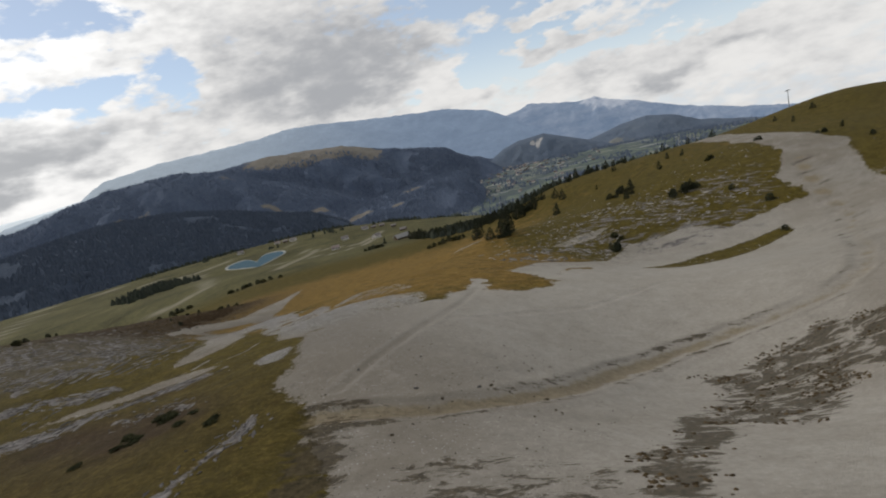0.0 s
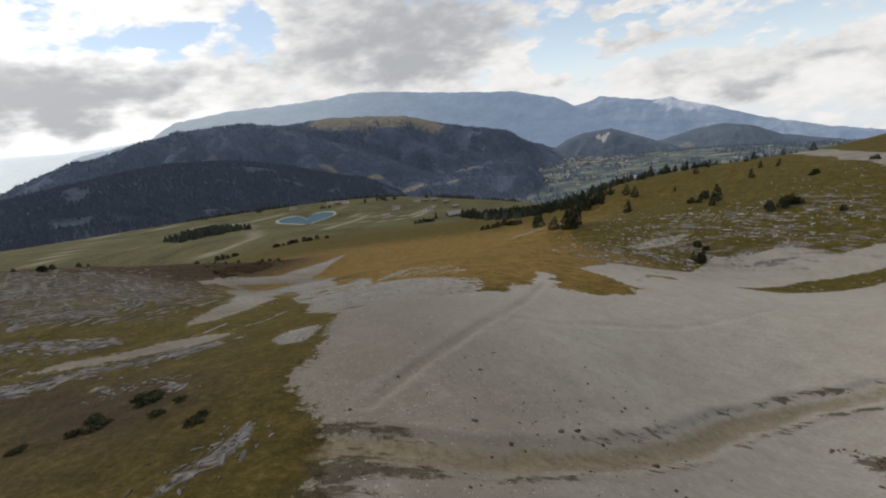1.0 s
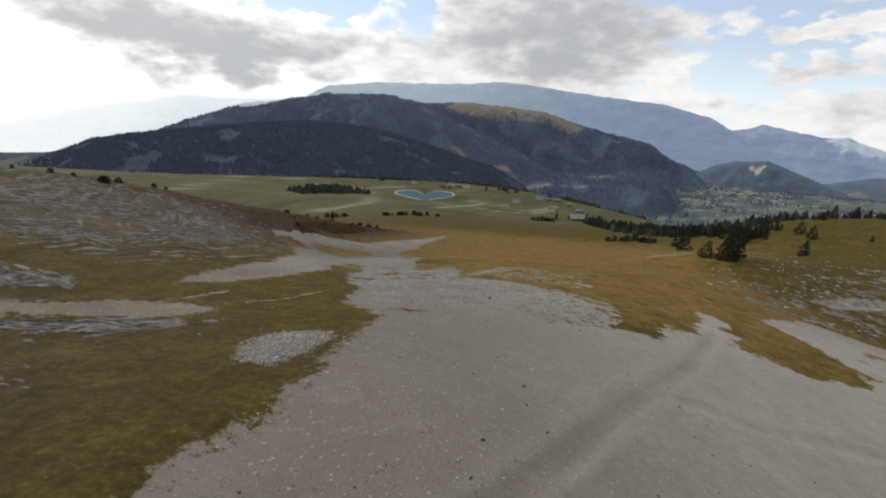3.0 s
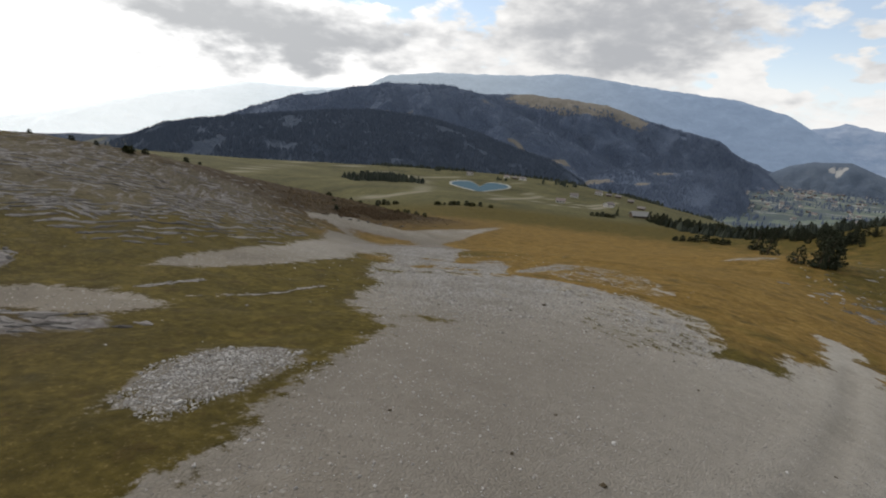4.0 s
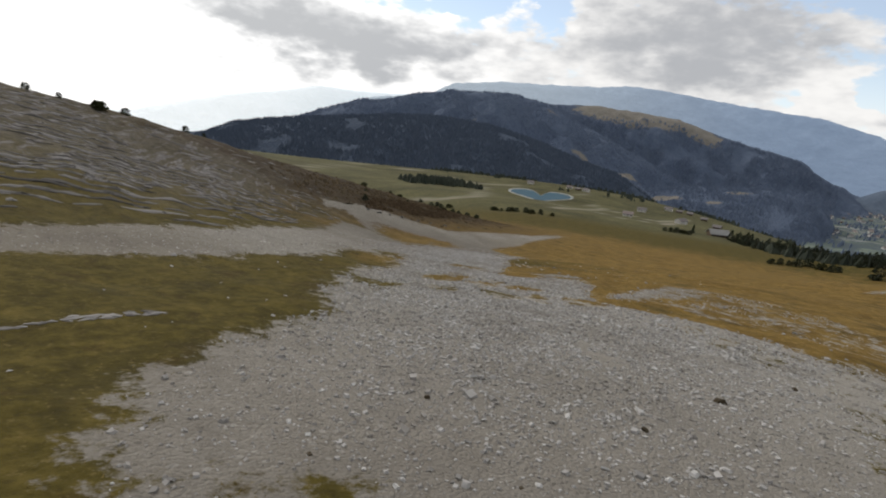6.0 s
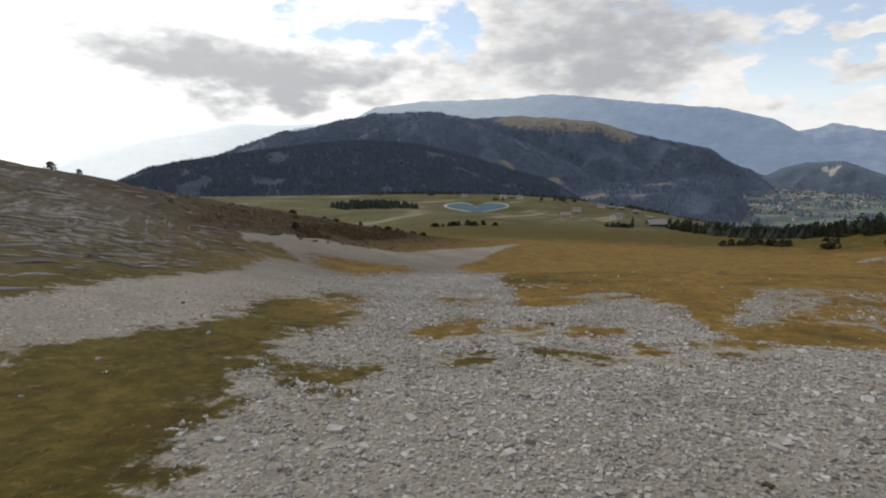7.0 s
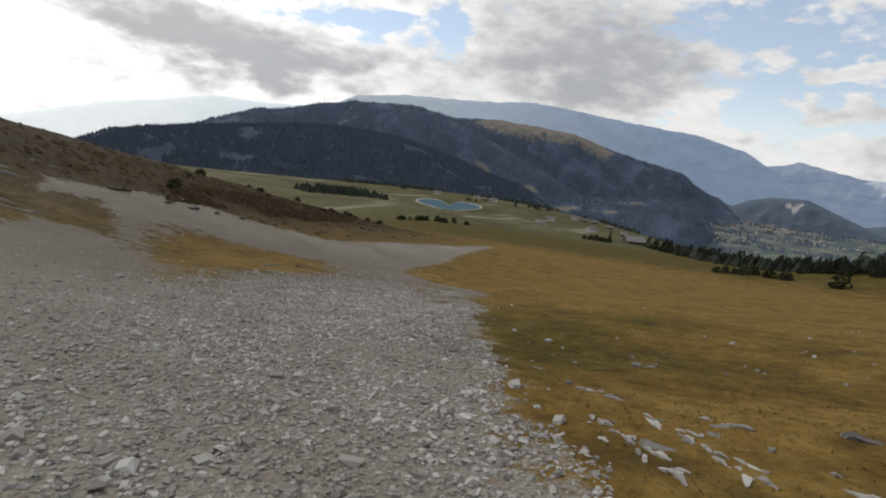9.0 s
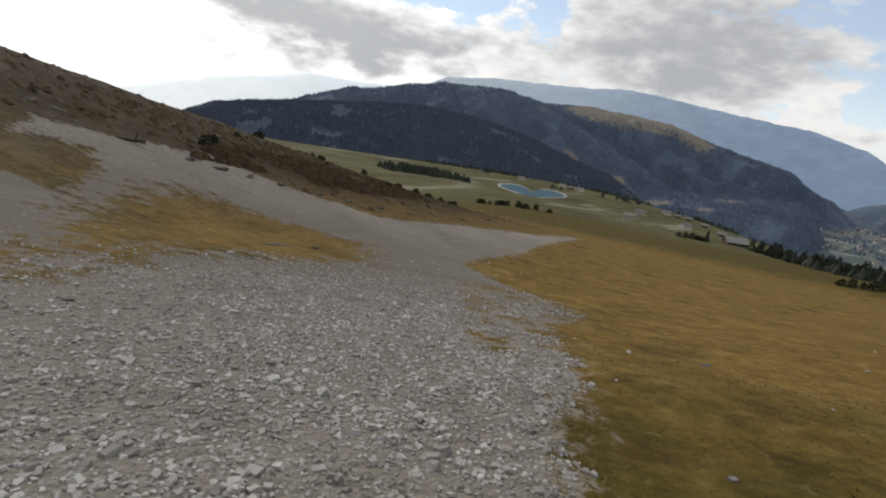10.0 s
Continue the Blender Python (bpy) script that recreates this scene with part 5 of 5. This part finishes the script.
def chunks(centres, sizes, flat, rng, tilt=0.35):
    """Angular stones: boxes with every corner pushed about. Returns points and faces."""
    n = len(centres)
    box = np.array([(x, y, z) for z in (-1, 1) for y in (-1, 1) for x in (-1, 1)], float)
    v = box[None] * rng.uniform(0.45, 1.0, (n, 8, 3))
    v[:, 4:, :2] *= rng.uniform(0.45, 0.95, (n, 1, 1))
    v = v * np.stack([rng.uniform(0.7, 1.25, n), rng.uniform(0.5, 1.0, n), np.full(n, flat) * rng.uniform(0.6, 1.3, n)], -1)[:, None] * sizes[:, None, None] * 0.5
    lean = rng.normal(0, tilt, n)
    c, s = np.cos(lean)[:, None], np.sin(lean)[:, None]
    v[..., 1], v[..., 2] = v[..., 1] * c - v[..., 2] * s, v[..., 1] * s + v[..., 2] * c
    a = rng.uniform(0, 6.283, n)
    c, s = np.cos(a)[:, None], np.sin(a)[:, None]
    v[..., 0], v[..., 1] = v[..., 0] * c - v[..., 1] * s, v[..., 0] * s + v[..., 1] * c
    v = v + centres[:, None]
    quads = np.array([(4, 5, 7, 6), (0, 1, 5, 4), (2, 6, 7, 3), (0, 4, 6, 2), (1, 3, 7, 5)])
    return v.reshape(-1, 3), (quads[None] + 8 * np.arange(n)[:, None, None]).reshape(-1, 4)


def quick_mesh(name, verts, faces, mat):
    me = bpy.data.meshes.new(name)
    me.vertices.add(len(verts))
    me.vertices.foreach_set("co", verts.astype(np.float32).ravel())
    k = faces.shape[1]
    me.loops.add(faces.size)
    me.loops.foreach_set("vertex_index", faces.astype(np.int32).ravel())
    me.polygons.add(len(faces))
    me.polygons.foreach_set("loop_start", np.arange(len(faces), dtype=np.int32) * k)
    me.polygons.foreach_set("use_smooth", np.zeros(len(faces), bool))
    me.update(calc_edges=True)
    me.materials.append(mat)
    return me


def strewn(rng, count, line, spread, test):
    """Random places along a line, thinning out sideways."""
    line = np.array(line, float)
    t = rng.uniform(0, len(line) - 1.0001, count)
    i = t.astype(int)
    p = line[i] + (line[i + 1] - line[i]) * (t - i)[:, None] + rng.normal(0, 1, (count, 2)) * spread
    return p[test(p[:, 0], p[:, 1])]


srng = np.random.default_rng(404)
LINE = [(-19, 80), (-24, 88), (-29, 96), (-32, 104), (-34, 112), (-38, 121), (-42, 130)]
fine_edge = lambda x, y: cover(x, y) + 2.2 * (fbm(x / 1.6, y / 1.6, 4, 61) - 0.5)
extra = strewn(srng, 26000, [(-34, 104), (-38, 112), (-43, 122)], 3.6, lambda x, y: fine_edge(x, y) > 0.0)
near = strewn(srng, 112000, LINE, 4.6, lambda x, y: (fine_edge(x, y) > 0.0) & (fbm(x / 5.0, y / 5.0, 4, 66) + 0.12 * fbm(x * 3.1, y * 3.1, 2, 67) > 0.33))
verge = strewn(srng, 16000, [(-20, 92), (-15, 91), (-9, 89), (-6, 82)], 2.6, lambda x, y: (fine_edge(x, y) > -0.1) & (fbm(x / 1.5, y / 1.5, 4, 68) > 0.42))
stony = strewn(srng, 9000, [(-24, 94), (-20, 101), (-16, 106), (-10, 108)], 3.4, lambda x, y: fine_edge(x, y) > -0.1)
patch = strewn(srng, 6000, [(-21.5, 57.5), (-22.4, 63.4)], 1.1, lambda x, y: fine_edge(x, y) > 0.1)
near = np.concatenate([near, extra, verge, stony, patch])
wide = strewn(srng, 40000, [(-12, 50), (-16, 64), (-20, 76), (-26, 88), (-34, 108)], 13.0, lambda x, y: fine_edge(x, y) > 0.15)
grassy = strewn(srng, 900, LINE, 9.0, lambda x, y: (fine_edge(x, y) < 0.0) & (fbm(x / 3.0, y / 3.0, 4, 62) > 0.52))
spots = np.concatenate([near, wide, grassy])
sizes = np.concatenate([np.exp(srng.normal(-2.7, 0.46, len(near)) - 0.22 * np.clip((near[:, 1] - 96) / 10, 0, 1)), np.exp(srng.normal(-3.05, 0.42, len(wide))), np.exp(srng.normal(-2.3, 0.5, len(grassy)))])
sizes = np.clip(sizes, 0.03, 0.34)
sz = ground_height(spots[:, 0], spots[:, 1]) + sizes * 0.10
sv, sf = chunks(np.stack([spots[:, 0], spots[:, 1], sz], -1), sizes, 0.38, srng)
tagged(new("gravel", quick_mesh("gravel", sv, sf, STONE)), "loose angular pale limestone gravel on the run", "gravel", kind="stuff")

# turf blades on the grass that the way passes low over
gp = strewn(srng, 90000, LINE, 8.0, lambda x, y: fine_edge(x, y) < 0.25)
ga = srng.uniform(0, 6.283, len(gp))
gh, gw = srng.uniform(0.015, 0.05, len(gp)), srng.uniform(0.010, 0.024, len(gp))
gz = ground_height(gp[:, 0], gp[:, 1]) - 0.02
gd = np.stack([np.cos(ga), np.sin(ga)], -1)
root = np.column_stack([gp, gz])
side = np.column_stack([gd * gw[:, None], np.zeros(len(gp))])
tip = root + np.column_stack([srng.normal(0, 0.07, (len(gp), 2)), gh])
cross = np.column_stack([-gd[:, 1] * gw, gd[:, 0] * gw, np.zeros(len(gp))])
blades = np.stack([root - side, root + side, tip, root - cross, root + cross, tip], 1).reshape(-1, 3)
tagged(new("turf", quick_mesh("turf", blades, np.arange(len(blades)).reshape(-1, 3), TURF_BLADE)), "short dry ochre turf blades", "grass", kind="stuff")


def slab(long, wide, tall, seed):
    """A weathered limestone slab with broken edges."""
    r = random.Random(seed)
    bm = bmesh.new()
    bmesh.ops.create_cube(bm, size=1.0, matrix=Matrix.Diagonal((long, wide, tall, 1)))
    bmesh.ops.subdivide_edges(bm, edges=bm.edges, cuts=2, use_grid_fill=True)
    for v in bm.verts:
        v.co.x += r.uniform(-0.10, 0.10) * long
        v.co.y += r.uniform(-0.14, 0.14) * wide
        v.co.z += r.uniform(-0.18, 0.18) * tall
        if v.co.z > 0:
            v.co.x *= 0.88
            v.co.y *= 0.8
    me = bpy.data.meshes.new("rock")
    bm.to_mesh(me)
    bm.free()
    me.materials.append(LIMESTONE)
    return me


SLABS = [slab(2.2, 0.7, 0.5, 1), slab(1.6, 0.8, 0.45, 2), slab(3.0, 0.6, 0.5, 3), slab(1.1, 0.8, 0.6, 4), slab(1.9, 1.1, 0.4, 5)]


def lay(x, y, size, turn, r, sink=0.08):
    ob = new("rock", SLABS[r.randrange(5)])
    ob.matrix_basis = pose(x, y, ground_at(x, y) + 0.12 * size - sink, r.uniform(-8, 8), r.uniform(-8, 8), turn)
    ob.scale = (size, size, size * r.uniform(0.6, 1.0))
    return tagged(ob, "pale weathered limestone slab bedded in the turf", "rock", "limestone outcrops")


rr = random.Random(9)
def outcrops(name, label, count, centre, spread, limits, grain, level, low, high, seed):
    """Small blocks of limestone lying in bands in the turf."""
    r = np.random.default_rng(seed)
    x, y = r.normal(centre[0], spread[0], count), r.normal(centre[1], spread[1], count)
    ok = (x > limits[0]) & (x < limits[1]) & (y > limits[2]) & (y < limits[3]) & (cover(x, y) < -0.8) & (fbm(x / grain[0], y / grain[1], 4, seed) > level)
    x, y = x[ok], y[ok]
    size = np.clip(np.exp(r.normal(math.log(low), 0.55, len(x))), low * 0.4, high)
    v, f = chunks(np.stack([x, y, ground_height(x, y) + size * 0.04], -1), size, 0.4, r, 0.2)
    return tagged(new(name, quick_mesh(name, v, f, OUTCROP)), label, "rocks", kind="stuff")


def ledges(name, label, x, y, turn, low, high, mat, seed, thick=0.2):
    """Long thin beds of limestone that stand a little out of the turf, each lying along its own bearing."""
    r = np.random.default_rng(seed)
    n = len(x)
    long = np.clip(np.exp(r.normal(math.log(low), 0.5, n)), low * 0.4, high)
    us = np.linspace(-1, 1, 5)
    c, q = np.cos(turn)[:, None], np.sin(turn)[:, None]
    u = us[None] * long[:, None] * 0.5 + r.normal(0, 0.05, (n, 5)) * long[:, None]
    rows = []
    for v, up in ((-1.0, -1.0), (-0.55, 1.0), (0.6, 0.85), (1.0, -1.0)):
        w = (0.16 * min(1.0, 2 * low * low + 0.15) + 0.09 * long)[:, None] * v * r.uniform(0.55, 1.25, (n, 5)) * (1.15 - 0.75 * np.abs(us))[None]
        px, py = x[:, None] + u * c - w * q, y[:, None] + u * q + w * c
        h = ground_height(px, py) + (thick * r.uniform(0.25, 1.0, (n, 5)) * (1.1 - 0.8 * np.abs(us))[None] if up > 0 else -0.12)
        rows.append(np.stack([px, py, h], -1))
    verts = np.stack(rows, 1).reshape(-1, 3)
    cell = np.array([(a * 5 + b, a * 5 + b + 1, a * 5 + b + 6, a * 5 + b + 5) for a in range(3) for b in range(4)])
    faces = (cell[None] + 20 * np.arange(n)[:, None, None]).reshape(-1, 4)
    return tagged(new(name, quick_mesh(name, verts, faces, mat)), label, "rocks", kind="stuff")


lr = np.random.default_rng(511)
lx, ly = lr.normal(-66, 13, 9000), lr.normal(88, 20, 9000)
band = (lx * 0.985 - ly * 0.17) / 1.7 + 1.1 * fbm(lx / 14.0, ly / 14.0, 3, 52)
lk = (cover(lx, ly) < -0.8) & (lx > -98) & (lx < -44) & (ly > 56) & (ly < 138) & (band % 1.0 < 0.24) & (fbm(lx / 9.0, ly / 7.0, 4, 53) > 0.5)
ledges("shoulder_ledges", "thin grey limestone beds banded across the turf shoulder", lx[lk], ly[lk], radians(80) + 0.35 * (fbm(lx[lk] / 20, ly[lk] / 20, 2, 54) - 0.5) + lr.normal(0, 0.07, int(lk.sum())), 1.3, 4.2, RIB, 512, 0.11)
outcrops("slope_blocks", "pale limestone blocks scattered over the stony slope", 4200, (60, 158), (32, 26), (14, 150, 112, 250), (9.0, 6.0), 0.55, 0.36, 1.2, 502)
sx_, sy_ = [], []
for x, y, spread in ((38, 157, 4), (56, 180, 5), (63, 178, 5), (28, 147, 4), (70, 171, 5), (70, 156, 5), (34, 143, 3), (21, 131, 3), (48, 165, 6), (84, 165, 6)):
    sx_.append(lr.normal(x, 1.6 * spread, 60))
    sy_.append(lr.normal(y, spread, 60) - 0.35 * (sx_[-1] - x))
sx_, sy_ = np.concatenate(sx_), np.concatenate(sy_)
sk = cover(sx_, sy_) < -0.5
ledges("slope_ledges", "pale limestone beds breaking through the stony slope", sx_[sk], sy_[sk], radians(-22) + lr.normal(0, 0.3, int(sk.sum())), 0.9, 3.2, OUTCROP, 514, 0.25)
outcrops("run_edge_blocks", "small pale stones in the turf beside the run", 420, (-20, 106), (9, 8), (-40, 10, 88, 135), (3.0, 2.0), 0.57, 0.10, 0.34, 503)
for n, rib in enumerate(RIBS):
    for (ax, ay), (bx_, by_) in zip(rib, rib[1:]):
        for i in range(int(math.hypot(bx_ - ax, by_ - ay) / 3.0)):
            f = rr.random()
            x, y = ax + (bx_ - ax) * f + rr.gauss(0, 0.7), ay + (by_ - ay) * f + rr.gauss(0, 0.7)
            lay(x, y, rr.uniform(0.15, 0.4), math.degrees(math.atan2(by_ - ay, bx_ - ax)) + rr.gauss(0, 14), rr, 0.12)
    ends = np.array(rib, float)
    count = (170, 80, 120, 170, 60)[n]
    t = lr.uniform(0, len(rib) - 1.0001, count)
    k = t.astype(int)
    step = ends[k + 1] - ends[k]
    spot = ends[k] + step * (t - k)[:, None] + lr.normal(0, (1.4, 1.0, 1.2, 1.6, 1.1)[n], (count, 2))
    turn = np.arctan2(step[:, 1], step[:, 0]) + lr.normal(0, 0.3, count)
    grass = cover(spot[:, 0], spot[:, 1]) < -0.2
    ledges("rib_ledges", "broken grey limestone beds outcropping in a rib", spot[grass, 0], spot[grass, 1], turn[grass], *((0.8, 2.6), (0.45, 1.3), (0.8, 2.4), (0.9, 3.0), (0.5, 1.4))[n], RIB, 520 + n, 0.10)
for x, y, s in ((-26.4, 48.6, 1.3), (-27.0, 48.0, 0.9), (-21.1, 70.1, 0.5), (-21.6, 70.5, 0.4), (-30.3, 108.5, 0.5), (-30.9, 107.8, 0.5), (-30.1, 109.0, 0.35), (-31.0, 113.2, 0.3), (-28.5, 109.3, 0.5),
                (-25.2, 106.0, 0.4), (-20.5, 101.0, 0.5), (-18.0, 104.0, 0.45), (-29.6, 107.0, 0.4), (-24.0, 112.0, 0.35), (-21.0, 118.0, 0.4), (-31.3, 114.1, 0.35), (-31.1, 114.4, 0.4), (-31.0, 113.6, 0.45), (-31.7, 113.4, 0.3), (-32.2, 112.8, 0.25), (-32.8, 111.6, 0.3), (-30.8, 113.3, 0.35)):
    lay(x, y, 0.4 * s, rr.uniform(0, 180), rr, 0.12 * s)

for ax, ay, bx_, by_, count in ((-31.0, 108.9, -30.0, 107.5, 26), (-31.6, 108.5, -30.8, 107.2, 18), (-30.4, 109.3, -29.9, 108.9, 6), (-31.9, 110.0, -31.3, 109.7, 8), (-29.2, 107.9, -28.9, 107.6, 5)):
    f = lr.uniform(0, 1, count)
    ledges("turf_slabs", "cracked white limestone slabs flush with the turf", ax + (bx_ - ax) * f + lr.normal(0, 0.10, count), ay + (by_ - ay) * f + lr.normal(0, 0.10, count),
           math.atan2(by_ - ay, bx_ - ax) + lr.normal(0, 0.3, count), 0.17, 0.42, LIMESTONE_WHITE, 540 + count, 0.035)

for line in ([(-35.7, 68.1), (-35.2, 70.0), (-34.8, 72)], [(-32.4, 68.8), (-31.1, 70.7), (-30.3, 72.6), (-29.9, 74.8), (-29.3, 77.0)]):
    p = strewn(lr, 60, line, 0.12, lambda x, y: cover(x, y) < 0)
    ledges("turf_stones", "thin line of bare pale stones in the turf", p[:, 0], p[:, 1], np.arctan2(line[-1][1] - line[0][1], line[-1][0] - line[0][0]) + lr.normal(0, 0.3, len(p)), 0.34, 0.9, OUTCROP, 560 + len(line), 0.04)

# torn turf clumps in the dark bands across the gravel
tx, ty = srng.uniform(6, 55, 9000), srng.uniform(22, 60, 9000)
tk = (inside(tx, ty, SCRUB) > -0.8) & (fbm(tx / 2.2, ty / 1.4, 4, 71) > 0.57)
tx, ty = tx[tk], ty[tk]
conifer_stuff("torn_turf", "dark torn turf clumps strewn across the gravel", np.stack([tx, ty, ground_height(tx, ty) - 0.03], -1), srng.uniform(0.06, 0.2, len(tx)), BROWN, 82, 1.3)

# dark clods and tufts thrown up on the run
kx = np.concatenate([srng.normal(0, 8, 150), srng.normal(-2, 9, 150), srng.normal(-20, 8, 40)])
ky = np.concatenate([srng.normal(38, 7, 150), srng.normal(50, 11, 150), srng.normal(86, 10, 40)])
ok = cover(kx, ky) > 0.6
kx, ky = kx[ok], ky[ok]
ks = np.clip(np.exp(srng.normal(-2.0, 0.5, len(kx))), 0.07, 0.5)
kv, kf = chunks(np.stack([kx, ky, ground_height(kx, ky) + ks * 0.08], -1), ks, 0.45, srng)
tagged(new("clods", quick_mesh("clods", kv, kf, CLOD)), "dark earth clods scattered over the gravel", "clods", kind="stuff")

# a broken ledge along the branch of the run, a charred log and two mounds of earth
DARK = SLABS[3].copy()
DARK.materials[0] = DARK_ROCK
for x, y, s in ((-68.0, 136.5, 0.5), (-67.2, 138.5, 0.6), (-66.5, 140.5, 0.45), (-65.8, 143.0, 0.6), (-64.6, 146.0, 0.5), (-63.8, 149.0, 0.55), (-62.8, 152.5, 0.5), (-61.8, 156.0, 0.4)):
    ob = new("rock", DARK)
    ob.matrix_basis = pose(x, y, ground_at(x, y) + 0.02, rr.uniform(-8, 8), rr.uniform(-8, 8), rr.uniform(60, 120))
    ob.scale = (1.6 * s, s, 0.7 * s)
    tagged(ob, "dark broken rock of a low ledge beside the gravel", "rock", "ledge rocks")
for x, y, s in ((-28.5, 97.4, 0.17), (-27.6, 97.0, 0.19), (0.2, 44.0, 0.5), (-5.0, 43.3, 0.45), (-10.4, 48.5, 0.4), (-4.7, 51.4, 0.35)):
    ob = new("earth_mound", DARK)
    ob.matrix_basis = pose(x, y, ground_at(x, y) + 0.02, 0, 0, rr.uniform(0, 180))
    ob.scale = (0.8 * s, 0.7 * s, 0.35 * s)
    tagged(ob, "small dark mound of earth on the gravel", "mound", "earth mounds")
bm = bmesh.new()
bmesh.ops.create_cone(bm, cap_ends=True, segments=9, radius1=0.13, radius2=0.09, depth=1.7, matrix=Matrix.Rotation(math.pi / 2, 4, "Y"))
bmesh.ops.create_cone(bm, cap_ends=True, segments=6, radius1=0.06, radius2=0.03, depth=0.6, matrix=Matrix.Translation((0.3, 0.12, 0.2)) @ Matrix.Rotation(0.6, 4, "X"))
log_mesh = bpy.data.meshes.new("log")
bm.to_mesh(log_mesh)
bm.free()
log_mesh.materials.append(CLOD)
log = tagged(new("log", log_mesh), "short dark weathered log lying on the gravel", "log")
log.matrix_basis = pose(-69.3, 133.2, ground_at(-69.3, 133.2) + 0.1, 0, 4, 60)
